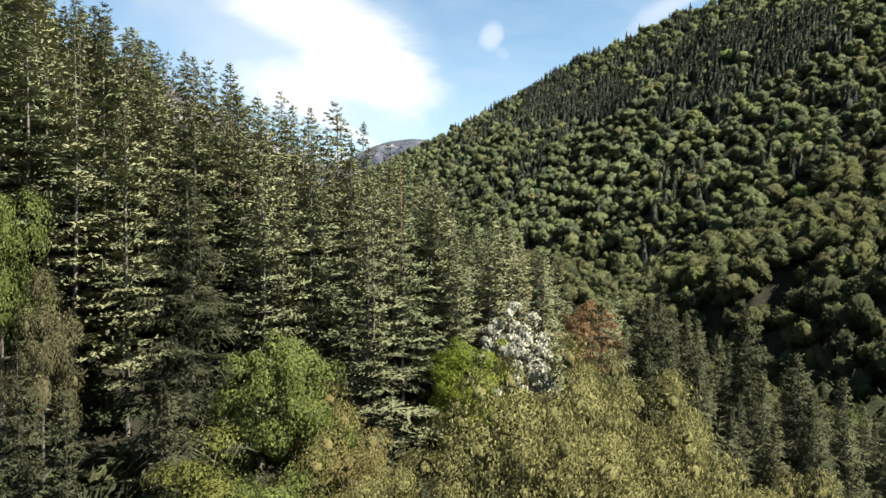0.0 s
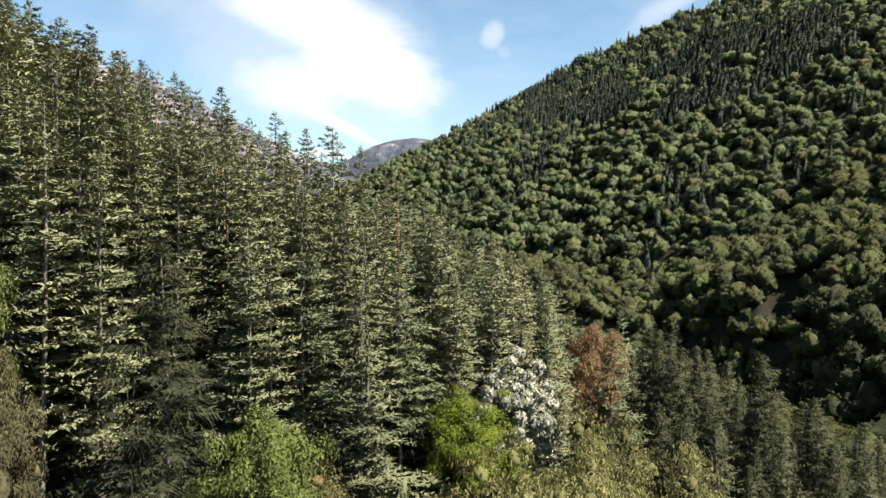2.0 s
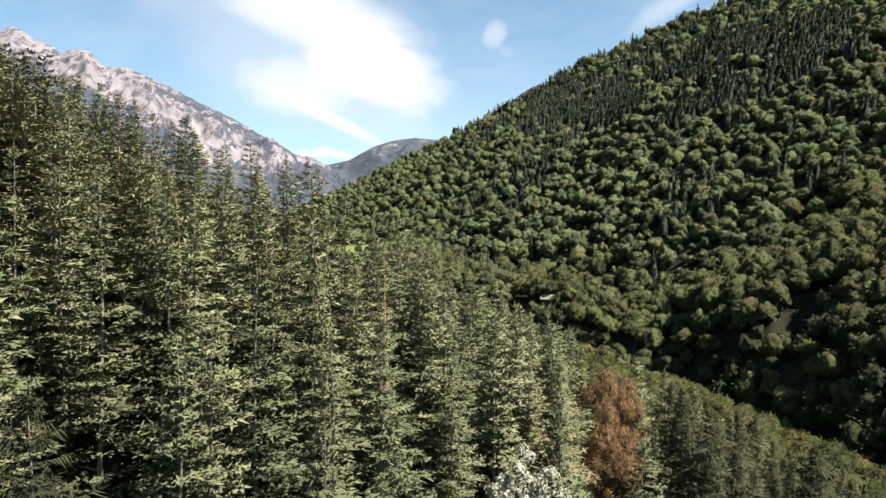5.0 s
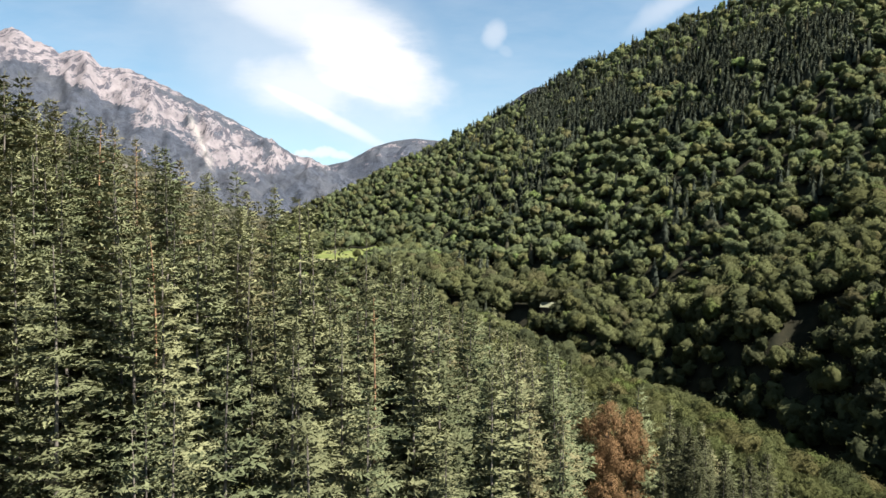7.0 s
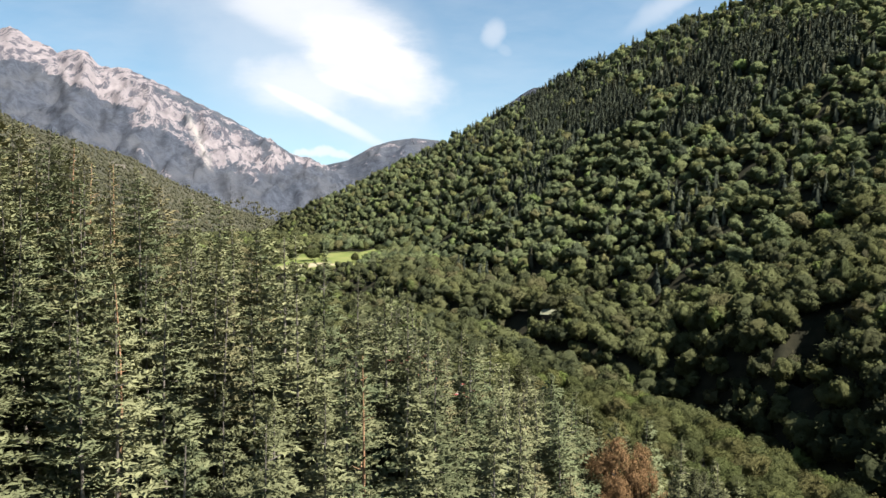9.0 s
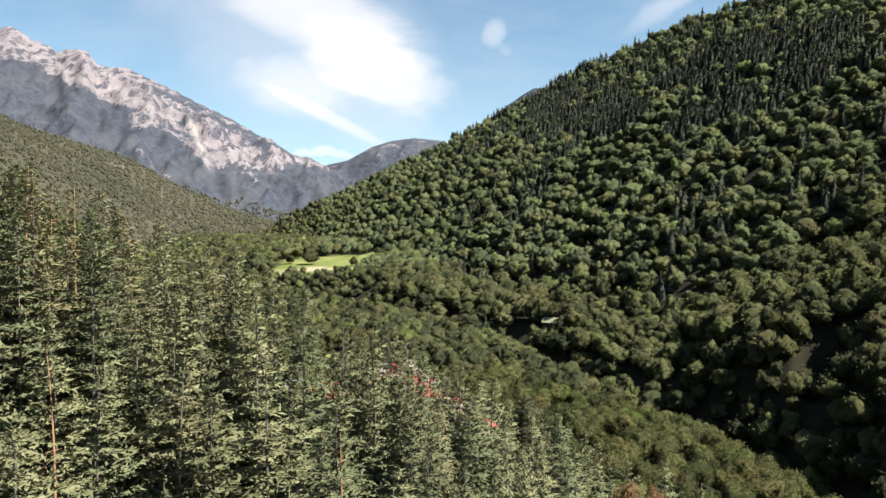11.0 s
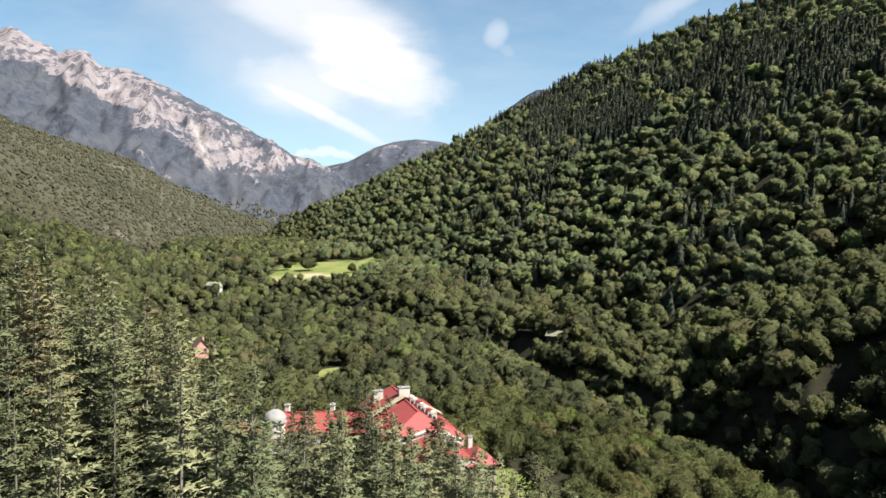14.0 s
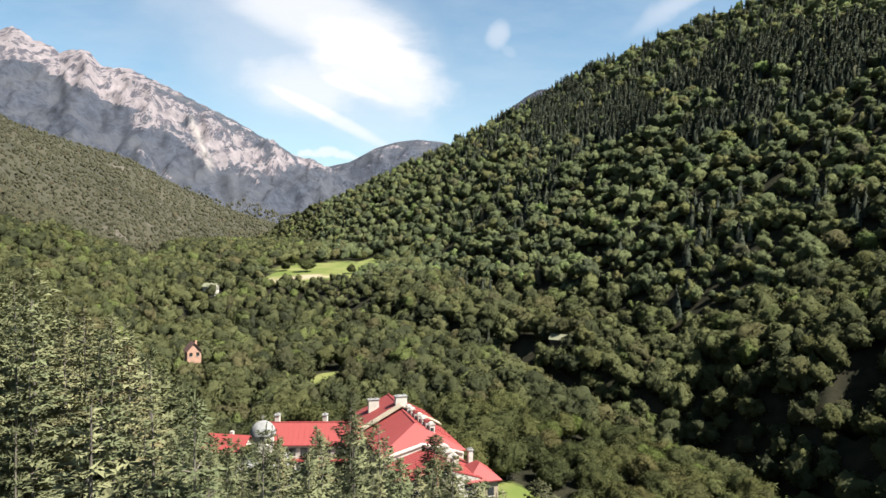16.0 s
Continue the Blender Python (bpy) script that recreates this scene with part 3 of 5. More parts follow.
def shell_crown(rng, tall, wide, start, lumps, level, rough=0.5, extra=0, swell=0.24, spray=0.9):
    """A full, billowing crown: a lobed, uneven dome overlaid with leaf sprays that stand off. Verts, tris, normals."""
    d, f = BALL[level]
    turn = rng.uniform(0, 6.28)
    d = np.stack([d[:, 0] * math.cos(turn) - d[:, 1] * math.sin(turn), d[:, 0] * math.sin(turn) + d[:, 1] * math.cos(turn), d[:, 2]], 1)
    u = rng.normal(size=(lumps, 3))
    u[:, 2] = np.abs(u[:, 2]) * 1.1 - 0.35
    u = unit(u)
    w = rng.uniform(0.26, 0.52, lumps)
    ang = np.arccos(np.clip(d @ u.T, -1, 1))
    lobes = np.sqrt(np.clip(1 - (ang / w) ** 2, 0, 1)) * rng.uniform(0.5, 1.15, lumps)
    r = (1 - swell) + swell * lobes.max(1) + rng.normal(size=len(d)) * 0.075 * rough
    c0 = np.array([0, 0, start + (tall - start) * 0.42])
    size = np.array([wide / 2 * rng.uniform(0.8, 1.15), wide / 2 * rng.uniform(0.8, 1.15), (tall - start) * 0.58])
    skew = rng.normal(size=2) * 0.18
    V = c0 + d * (r[:, None] * (0.92 if extra else 1.0)) * size
    V[:, :2] += (V[:, 2:3] - c0[2]) * skew
    V[:, 2] = np.maximum(V[:, 2], start)
    A, B, C = V[f[:, 0]], V[f[:, 1]], V[f[:, 2]]
    face = np.cross(B - A, C - A)
    mid = (A + B + C) / 3
    flip = (face * (mid - c0)).sum(1) < 0
    face[flip] *= -1
    f = np.where(flip[:, None], f[:, ::-1], f)
    N = np.zeros_like(V)
    for k in range(3):
        np.add.at(N, f[:, k], face)
    N = unit(unit(N) * 0.8 + unit(V - c0) * 0.2 + np.array([0, 0, 0.15]) + rng.normal(size=V.shape) * 0.22)
    f, mid, face = f[(mid - c0)[:, 2] > -0.45 * size[2]], mid[(mid - c0)[:, 2] > -0.45 * size[2]], face[(mid - c0)[:, 2] > -0.45 * size[2]]
    if extra:
        k = rng.integers(0, len(mid), extra)
        O = unit(unit(face[k]) * 0.7 + np.array([0, 0, 0.25]))
        way = np.cross(O, rng.normal(size=(extra, 3))) + O * rng.uniform(0.1, 0.8, (extra, 1))
        base = mid[k] + rng.normal(size=(extra, 3)) * 0.35 + O * rng.uniform(-0.1, 0.9, (extra, 1))
        v, t, n = shards(base, way, spray * rng.uniform(0.7, 1.5, extra), spray * rng.uniform(0.5, 1.0, extra), rng, O, 0.55)
        return np.vstack([V, v]), [np.vstack([f, t + len(V)])], np.vstack([N, n])
    return V, [f], N


def leafy_crown(rng, tall, wide, start, clumps, leaves, leaf_size, hearts=99, shape=0.6, core=0.5, hang=-0.25, lift=0.25, lump=(0.24, 0.46), dome=0.5, jitter=0.36):
    """A crown of many clumps of leaves about uneven hearts: verts, tris, normals."""
    c0 = np.array([0, 0, (start + tall) / 2])
    rz, rx = (tall - start) / 2, wide / 2
    u = rng.normal(size=(clumps, 3))
    u[:, 2] = np.abs(u[:, 2]) * 1.2 - 0.45
    u = unit(u)
    far_out = rng.uniform(0.45, 0.92, size=(clumps, 1))
    centre = c0 + u * far_out * np.array([rx, rx, rz]) * (1 + 0.16 * rng.normal(size=(clumps, 1)))
    r = rx * rng.uniform(*lump, size=clumps)
    d = unit(rng.normal(size=(clumps, leaves, 3)) + u[:, None, :] * 0.6 + np.array([0, 0, lift]))
    at = centre[:, None, :] + d * r[:, None, None] * rng.uniform(0.6, 1.12, size=(clumps, leaves, 1)) * np.array([1, 1, 0.8])
    way = np.cross(d, rng.normal(size=d.shape)) + 0.35 * d + np.array([0, 0, hang])
    out = d * (1.25 - dome) + unit(at - c0) * dome + np.array([0, 0, 0.15 if dome < 0.7 else 0.4])
    at, way, out = at.reshape(-1, 3), way.reshape(-1, 3), out.reshape(-1, 3)
    size = leaf_size * rng.uniform(0.6, 1.4, size=len(at))
    V, T, N = shards(at, way, size, size * shape, rng, out, jitter)
    bv, bf = BALL[1]
    hv, hf, hn, count = [], [], [], len(V)
    mids = np.vstack([centre, [c0]])
    rads = np.append(r * core, min(rx, rz) * min(0.5, core))
    for m, q in list(zip(mids, rads))[-hearts:]:
        hv.append(bv * q * (1 + 0.2 * rng.normal(size=(len(bv), 1))) * np.array([1, 1, 0.8]) + m)
        hn.append(unit(bv * 0.8 + unit(m - c0 + 1e-6) * 0.4))
        hf.append(bf + count)
        count += len(bv)
    return np.vstack([V] + hv), [np.vstack([T] + hf)], np.vstack([N] + hn)


def trunk_mesh(name, rng, tall, base, tip, limbs, material, first=0.4, reach=2.5, sides=7):
    """A tapered, slightly bent trunk with bare limbs."""
    k = 7
    bend = rng.normal(size=2) * 0.012 * tall
    zs = np.linspace(-0.6, tall, k)
    pts = [(bend[0] * math.sin(3 * z / tall), bend[1] * math.sin(2.2 * z / tall), z) for z in zs]
    V, Q = tube(pts, np.linspace(base, tip, k), sides)
    vs, qs, n = [V], [Q], len(V)
    for _ in range(limbs):
        z = rng.uniform(first, 0.93) * tall
        a = rng.uniform(0, 6.28)
        r = reach * rng.uniform(0.4, 1.0) * (1.15 - z / tall)
        up = rng.uniform(-0.1, 0.5)
        p = [(0, 0, z), (math.cos(a) * r * 0.5, math.sin(a) * r * 0.5, z + up * r * 0.5), (math.cos(a) * r, math.sin(a) * r, z + up * r)]
        v, q = tube(p, (base * 0.28, base * 0.18, 0.015), 4)
        vs.append(v)
        qs.append(q + n)
        n += len(v)
    me = mesh_np(name, np.vstack(vs), [np.vstack(qs)], True)
    me.materials.append(material)
    return me


def meshed(name, V, faces, N, material):
    me = mesh_np(name, V, faces, True, N)
    me.materials.append(material)
    return me


def conifer_kind(seed, tall, spread, start, gap, droop, bare, teeth, boughs, bark, leaf, hang=0.0, pad=0.0, grain=0.5):
    rng = np.random.default_rng(seed)
    V, T, N = conifer_crown(rng, tall, spread, start, gap, droop, bare, teeth, boughs, 0.16, hang, pad, grain)
    crown = meshed("crown", V, [T], N, leaf)
    trunk = trunk_mesh("trunk", rng, tall - 0.4, 0.19, 0.025, 8, bark, start / tall * 0.6, spread * 0.8, 6)
    return trunk, crown, tall


def leafy_kind(seed, tall, wide, start, clumps, leaves, leaf_size, leaf, shape=0.6, core=0.5, hang=-0.25, lump=(0.24, 0.46)):
    rng = np.random.default_rng(seed)
    V, F, N = leafy_crown(rng, tall, wide, start, clumps, leaves, leaf_size, 99, shape, core, hang, 0.25, lump, 0.6)
    crown = meshed("crown", V, F, N, leaf)
    trunk = trunk_mesh("trunk", rng, tall * 0.8, 0.022 * tall, 0.04, 7, bark_grey, start / tall, wide * 0.4)
    return trunk, crown, tall


def round_kind(seed, tall, wide, start, lumps, level, leaf, extra):
    rng = np.random.default_rng(seed)
    V, F, N = shell_crown(rng, tall, wide, start, lumps, level, 0.8, extra, 0.38, 0.6)
    crown = meshed("crown", V, F, N, leaf)
    trunk = trunk_mesh("trunk", rng, tall * 0.7, 0.022 * tall, 0.04, 5, bark_grey, start / tall, wide * 0.3)
    return trunk, crown, tall


def plant(name, kind, x, y, top, turn, label, category, group, stretch=1.0, thick=1.0):
    """One tree, standing on the ground, with its top at the height given."""
    trunk, crown, tall = kind
    z = float(height(x, y))
    s = (top - z) / tall
    ob = new(name)
    ob.empty_display_size = 0.5
    ob.matrix_basis = pose(x, y, z, 0, 0, turn) @ Matrix.Diagonal((thick * s * stretch, thick * s * stretch, s, 1))
    for part_name, me in (("trunk", trunk), ("crown", crown)):
        p = new(part_name, me)
        p.parent = ob
    return tagged(ob, label, category, group)


def joined(name, templates, places, label, category, material):
    """Many plants in one mesh. templates: (verts, faces) lists; places: rows of x, y, z, width scale, height scale, turn, tint, template."""
    Vs, Ns, Ts, Qs, tints, n = [], [], [], [], [], 0
    for k, (V, faces, N) in enumerate(templates):
        rows = places[places[:, 7].astype(int) == k]
        if not len(rows):
            continue
        c, s = np.cos(rows[:, 5])[:, None], np.sin(rows[:, 5])[:, None]
        x = (V[None, :, 0] * c - V[None, :, 1] * s) * rows[:, 3:4] + rows[:, 0:1]
        y = (V[None, :, 0] * s + V[None, :, 1] * c) * rows[:, 3:4] + rows[:, 1:2]
        z = V[None, :, 2] * rows[:, 4:5] + rows[:, 2:3]
        Vs.append(np.stack([x, y, z], -1).reshape(-1, 3))
        Ns.append(np.stack([N[None, :, 0] * c - N[None, :, 1] * s, N[None, :, 0] * s + N[None, :, 1] * c, np.repeat(N[None, :, 2], len(rows), 0)], -1).reshape(-1, 3))
        shift = n + (np.arange(len(rows)) * len(V))[:, None, None]
        for f in faces:
            (Ts if f.shape[1] == 3 else Qs).append((f[None] + shift).reshape(-1, f.shape[1]))
        tints.append(np.repeat(rows[:, 6], len(V)))
        n += len(V) * len(rows)
    faces = [np.vstack(g) for g in (Ts, Qs) if g]
    me = mesh_np(name, np.vstack(Vs), faces, True, np.vstack(Ns))
    paint(me, "tint", np.concatenate(tints))
    me.materials.append(material)
    return tagged(new(name, me), label, category, kind="stuff")


def scatter(rng, x0, x1, y0, y1, gap, keep, loose=0.49):
    """Jittered places on a grid in a rectangle that keep(x, y) lets stand."""
    nx, ny = int((x1 - x0) / gap), int((y1 - y0) / gap)
    gx, gy = np.meshgrid(np.arange(nx), np.arange(ny))
    x = x0 + (gx + 0.5 + 0.5 * (gy % 2) + rng.uniform(-loose, loose, gx.shape)) * gap
    y = y0 + (gy + 0.5 + rng.uniform(-loose, loose, gx.shape)) * gap
    x, y = x.ravel(), y.ravel()
    ok = keep(x, y)
    return x[ok], y[ok]


def clear_of(x, y, spots, gap):
    ok = np.ones(len(x), bool)
    for s in spots:
        ok &= np.hypot(x - s[0], y - s[1]) > (s[2] if len(s) > 2 else gap)
    return ok


rng = np.random.default_rng(7)

# kinds of near conifers
SHAPES = ((3.3, 3.5, -0.08), (3.0, 3.0, 0.0), (3.6, 4.0, -0.16), (3.2, 4.5, -0.04), (2.7, 3.0, -0.12))


def pine_kinds(seed, gap, teeth, boughs, pad, grain):
    """Five shapes of pine; the fourth is thin, so that its orange stem shows."""
    kinds = []
    for i, (sp, st, dr) in enumerate(SHAPES):
        thin = i == 3
        kinds.append(conifer_kind(seed + i, 22, sp, st, gap * (1.15 if thin else 1.0), dr, 0.42 if thin else 0.10, teeth, boughs - 2 if thin else boughs, bark_pine if thin else bark_grey, needle, 0.0, pad * (0.6 if thin else 1.0), grain))
    return kinds


PINES_FINE, PINES, PINES_LIGHT = pine_kinds(15, 0.95, 5, 7, 10.0, 0.35), pine_kinds(10, 1.0, 4, 7, 6.2, 0.44), pine_kinds(20, 1.05, 4, 6, 4.2, 0.57)
SPRUCES = [conifer_kind(30 + i, 22, sp, 2.0, 0.70, dr, 0.10, 10, 8, bark_grey, needle_dark, 0.35, 5.0, 0.42) for i, (sp, dr) in enumerate(((3.3, -0.36), (2.8, -0.30), (3.7, -0.42)))]
GRAND_SPRUCE = conifer_kind(36, 22, 3.4, 2.0, 0.60, -0.30, 0.05, 20, 8, bark_grey, needle_dark, 0.4, 3.0, 0.34)

# tree tops that stand out on the spur: x, y, height
TOPS = [(-40.8, 77.9, 57.2), (-38.5, 79.7, 57.1), (-42.7, 94.4, 58.2), (-36.5, 88.1, 55.2), (-33, 89.3, 54.1), (-25.7, 84.4, 51.5), (-18.4, 97.3, 48.7),
        (-4.6, 91.5, 41.4), (-10.2, 89.5, 45.0), (-7.2, 92.0, 42.8), (-2.4, 94, 39.8), (-39.7, 90.3, 57.3), (-22, 94.2, 50.3), (-13, 83.7, 46.7), (-19.4, 53.2, 42.6), (-21.7, 71.2, 43.1), (-26.9, 100.2, 50.7),
        (-23.3, 103.2, 48.6), (-18.1, 95.5, 47.1), (-13.5, 91, 46.8), (-7.5, 105, 37.5), (-21.8, 86.4, 46.5), (-20.9, 92.6, 46.2), (-12.2, 71.8, 41.5), (1.0, 74.1, 37.4)]
TOPS += [(6.7, 121, 29.8), (12, 113, 28), (0.5, 112, 34), (-3, 123, 31.5), (17, 108, 26.2), (29, 117, 21.5), (-16.8, 157, 25), (-24.6, 157, 23.0), (-5.7, 152, 23.5), (7.5, 150, 18), (-11.6, 150, 21.5), (0.5, 146, 20.5), (-21, 150, 24)]
PINE_LABEL = "tall Scots pine with layered grey-green boughs on the slope"
n_pine = 0


def pine(x, y, top, kind=None, label=PINE_LABEL):
    global n_pine
    n_pine += 1
    j = int(rng.choice(5, p=(0.26, 0.26, 0.22, 0.04, 0.22)))
    fine = (y < 66 and x > -32) or (abs(x + 22) < 16 and 84 < y < 106)
    k = (PINES_FINE if fine else PINES if y < 120 and x > -46 else PINES_LIGHT)[j] if kind is None else kind
    if kind is None and x > 15 and y < 106:
        k = SPRUCES[j % 3]
    return plant("pine_tree", k, x, y, top, rng.uniform(0, 360), label, "tree", "pines on the near slope", rng.uniform(0.9, 1.15))


for x, y, top in TOPS:
    pine(x, y, top)

SPRUCE_LABEL = "dark spruce with drooping boughs among the pines"
SPRUCE_SPOTS = [(-14, 38, 33.5), (20.5, 65.5, 26), (28, 64.5, 23.5), (33, 65, 19.5), (38, 66, 17), (24.5, 70, 22), (1.2, 157.5, 23.8), (-16.6, 194, 22.4), (13.4, 131, 26.2), (-16.2, 29.5, 23.6), (-19.0, 31, 25.5), (-12.8, 32, 23.0)]
for i, (x, y, top) in enumerate(SPRUCE_SPOTS):
    plant("spruce_tree", SPRUCES[i % 3] if i else GRAND_SPRUCE, x, y, top, rng.uniform(0, 360), SPRUCE_LABEL, "tree", "spruces", 1.15 if i == 0 else 2.1 if i == 6 else 1.5 if i == 7 else 1.6 if i == 8 else 1.0)

# broad-leaved trees below the start of the flight
FRONT = [  # x, y, top, width share, kind
    (4.2, 37, 24.2, 1.15, "olive"), (8.0, 41, 23.2, 1.1, "olive"), (11.5, 44, 23.6, 1.0, "olive"), (13.2, 38, 21.2, 1.1, "olive"), (17.2, 37, 18.6, 0.9, "olive"), (7.5, 33, 20.5, 1.0, "olive"),
    (2.4, 57, 22.0, 0.8, "lime"), (5.9, 60.5, 24.0, 1.15, "white"), (-9.0, 38, 26.0, 0.78, "green"), (-5.6, 38.5, 21.2, 0.9, "olive"), (-2.6, 35, 19.8, 0.9, "olive"),
    (-11.0, 29.5, 20.6, 0.8, "green"), (-8.5, 30.5, 20.4, 0.9, "green"), (-20.0, 34.6, 28.4, 0.36, "bronze"), (-23.6, 37.2, 34.0, 0.58, "green"),
    (23.5, 113, 21.5, 0.9, "rust"), (17.4, 84, 21.0, 0.7, "rust"), (26.8, 116, 19.5, 0.7, "rust")]
FRONT_KINDS = {"olive": leaf_olive, "lime": leaf_lime, "white": leaf_white, "green": leaf_green, "rust": leaf_rust, "bronze": leaf_bronze}
FRONT_LABELS = {"olive": "olive-yellow early autumn willow with feathery leaves", "lime": "small lime-green leafy tree among pines", "white": "silver-white leaved tree glinting in the sun",
                "green": "bright green broad-leaved tree with sunlit leaves", "rust": "rust-orange autumn tree among green pines", "bronze": "bronze-tipped broad-leaved tree beside spruces"}
front_meshes = {k: [leafy_kind(50 + i * 3 + j, 15, 10, 2.0, 66, 520 if k == "olive" else 400, 0.16 if k == "olive" else 0.20, m, 0.4 if k == "olive" else 0.5, 0.3, -1.3 if k == "olive" else -0.3, (0.16, 0.30)) if k != "white" else leafy_kind(80, 15, 9, 2.0, 150, 150, 0.30, m, 0.6, 0.2, -0.8, (0.10, 0.18)) for j in range(2 if k in ("olive", "green") else 1)] for i, (k, m) in enumerate(FRONT_KINDS.items())}
for i, (x, y, top, wide, k) in enumerate(FRONT):
    z = float(height(x, y))
    kind = front_meshes[k][i % len(front_meshes[k])]
    plant("broadleaf_tree", kind, x, y, top, rng.uniform(0, 360), FRONT_LABELS[k], "tree", "", wide * 15 / max(top - z, 6) * (0.75 if k == "white" else 1.0))

BUILDINGS = [(-14, 195, 26), (0, 178, 17), (-30, 190, 12), (-104, 343, 9), (54.5, 369, 4), (-164, 540, 9)]
taken = [(20, 98, 5), (22, 105, 5), (17, 88, 5), (14.2, 66.6, 3), (18, 74, 3), (11.2, 59, 2), (12.5, 60, 3), (15, 73, 3.5), (14, 79.4, 3), (18.5, 80, 3.5), (18.7, 90, 4), (20.8, 100, 4), (9, 48, 6), (3, 50, 5), (21, 106, 7), (6, 53, 5)] + [(x, y, 3.0) for x, y, _ in TOPS] + [(x, y, 4.5) for x, y, *_ in FRONT] + [(x, y, 3.2) for x, y, _ in SPRUCE_SPOTS] + BUILDINGS


def keep_spur(x, y):
    front = (y > 46) | ((x < -17) & (y > 40))
    side = (x < 58 - 0.25 * np.maximum(y - 60, 0)) & (x > -0.66 * (y + 14) - 8)
    return front & side & (y < 176) & clear_of(x, y, taken, 3)


xs, ys = scatter(rng, -75, 62, 34, 180, 4.7, keep_spur)
zs = height(xs, ys)
left = smooth(-xs, 4, 12)
fall = np.interp(ys, [20, 42, 65, 105, 118, 132, 150, 176], [-11, -8, -1, -1, -6, -13, -23, -33]) * left + np.interp(ys, [20, 42, 65, 108, 121, 132, 150, 176], [-11, -8, -1, 0, -2.5, -7, -17, -31]) * (1 - left)
tops = np.minimum(36.6 - 0.53 * xs + fall, zs + 26) - (7.6 * rng.beta(1.0, 2.0, len(xs)) - 1.0)
tops = np.maximum(tops, zs + 9)
low_row = (ys > 95) & (ys < 185) & (xs > -20.5 - 0.275 * (ys - 107)) & (xs < -4.5 - 0.275 * (ys - 107))
tops = np.where(low_row, np.minimum(tops, np.maximum(np.where(np.abs(xs + 13.5 + 0.275 * (ys - 107)) < 2.4, 37.3, 38.9) - 0.28 * (ys - 107), zs + 5) - rng.uniform(0, 2, len(xs))), tops)
# the nearest and best seen as trees of their own; the rest together
order = np.argsort(np.hypot((xs + 6) / 1.05, ys - 85) + np.where(xs < -46, 30, 0))
for i in order[:280]:
    pine(float(xs[i]), float(ys[i]), float(tops[i]))
rest = order[280:]


def light_conifer(seed, tall, spread, gap, teeth, boughs, start=2.0):
    """A conifer farther off, of a thousand faces."""
    V, T, N = conifer_crown(np.random.default_rng(seed), tall, spread, start, gap, -0.10, 0.10, teeth, boughs, pad=2.0, grain=0.8)
    return V, [T], N


def far_conifer(seed, tall, spread, rows, per, size):
    """A far spruce: drooping sprays about a cone."""
    g = np.random.default_rng(seed)
    z = np.repeat(tall * (0.10 + 0.86 * np.linspace(0, 1, rows) ** 0.85), per)
    a = g.uniform(0, 6.283, len(z))
    d = np.stack([np.cos(a), np.sin(a), g.uniform(-0.9, -0.3, len(z))], 1)
    r = (spread * (1 - z / tall) ** 0.8)[:, None] * 0.35
    at = d * r * np.array([1, 1, 0]) + np.stack([0 * z, 0 * z, z + g.normal(size=len(z)) * 0.3], 1)
    s = size * g.uniform(0.7, 1.2, len(z)) * (1.2 - 0.75 * z / tall)
    V, T, N = shards(at, d, s, s * 0.62, g, d * np.array([1, 1, 0]) + np.array([0, 0, 0.45]), 0.25)
    k = 6
    ring = np.array([[math.cos(6.283 * i / k) * spread * 0.62, math.sin(6.283 * i / k) * spread * 0.62, tall * 0.05] for i in range(k)] + [[0, 0, tall]])
    cone = np.array([(i, (i + 1) % k, k) for i in range(k)])
    return np.vstack([V, ring]), [np.vstack([T, cone + len(V)])], np.vstack([N, unit(ring * np.array([1, 1, 0]) + np.array([0, 0, 0.4]))])


MID_CON = [light_conifer(70 + i, 22, 3.2, 1.35, 3, 6, 9.0) for i in range(3)]
rows = np.array([(xs[i], ys[i], zs[i], (tops[i] - zs[i]) / 22 * 1.05, (tops[i] - zs[i]) / 22, rng.uniform(0, 6.28), rng.random(), rng.integers(3)) for i in rest])
# pines farther along the left-hand slope


def left_stand(x, y):
    return (y >= 176) & (y < 320) & (x < -50) & (spur(x, y) > 2)


x5, y5 = scatter(rng, -230, -45, 170, 320, 5.0, lambda x, y: left_stand(x, y) & clear_of(x, y, BUILDINGS, 3) & (x > -0.74 * y - 10), 0.6)
z5 = height(x5, y5)
t5 = rng.uniform(0.85, 1.2, len(x5))
rows = np.vstack([rows, np.stack([x5, y5, z5, t5 * 1.05, t5, rng.uniform(0, 6.28, len(x5)), rng.random(len(x5)), rng.integers(0, 3, len(x5))], 1)])
joined("pine_wood", MID_CON, rows, "dense pine wood on the back of the near slope", "woodland", needle_mid)


def light_leafy(seed, clumps, leaves, leaf_size, hearts, tall=14, wide=12, core=0.62, lump=(0.26, 0.46)):
    g = np.random.default_rng(seed)
    return leafy_crown(g, tall, wide, 1.0, clumps, leaves, leaf_size, hearts, 0.75, core, -0.2, 0.25, lump, 0.8, 0.22)


# valley trees: the nearest are trees of their own
VALLEY = [round_kind(90 + i, 13, 12.5, 0.6, 20 + 2 * i, 3, leaf_mid, 1500) for i in range(5)]


def in_gorge(x, y):
    """The bare bed of the gorge, its steep far bank and the hollows of the hill."""
    far_bank = x > np.interp(y, [g[1] for g in GORGE], [g[0] for g in GORGE])
    bed = (gorge_distance(x, y) < np.where(far_bank, np.interp(y, [200, 285], [5, 3]), 5)) & (y < 292)
    for hx, hy, hr in HOLLOWS:
        bed |= np.hypot(x - hx, y - hy) < hr * 0.5
    return bed


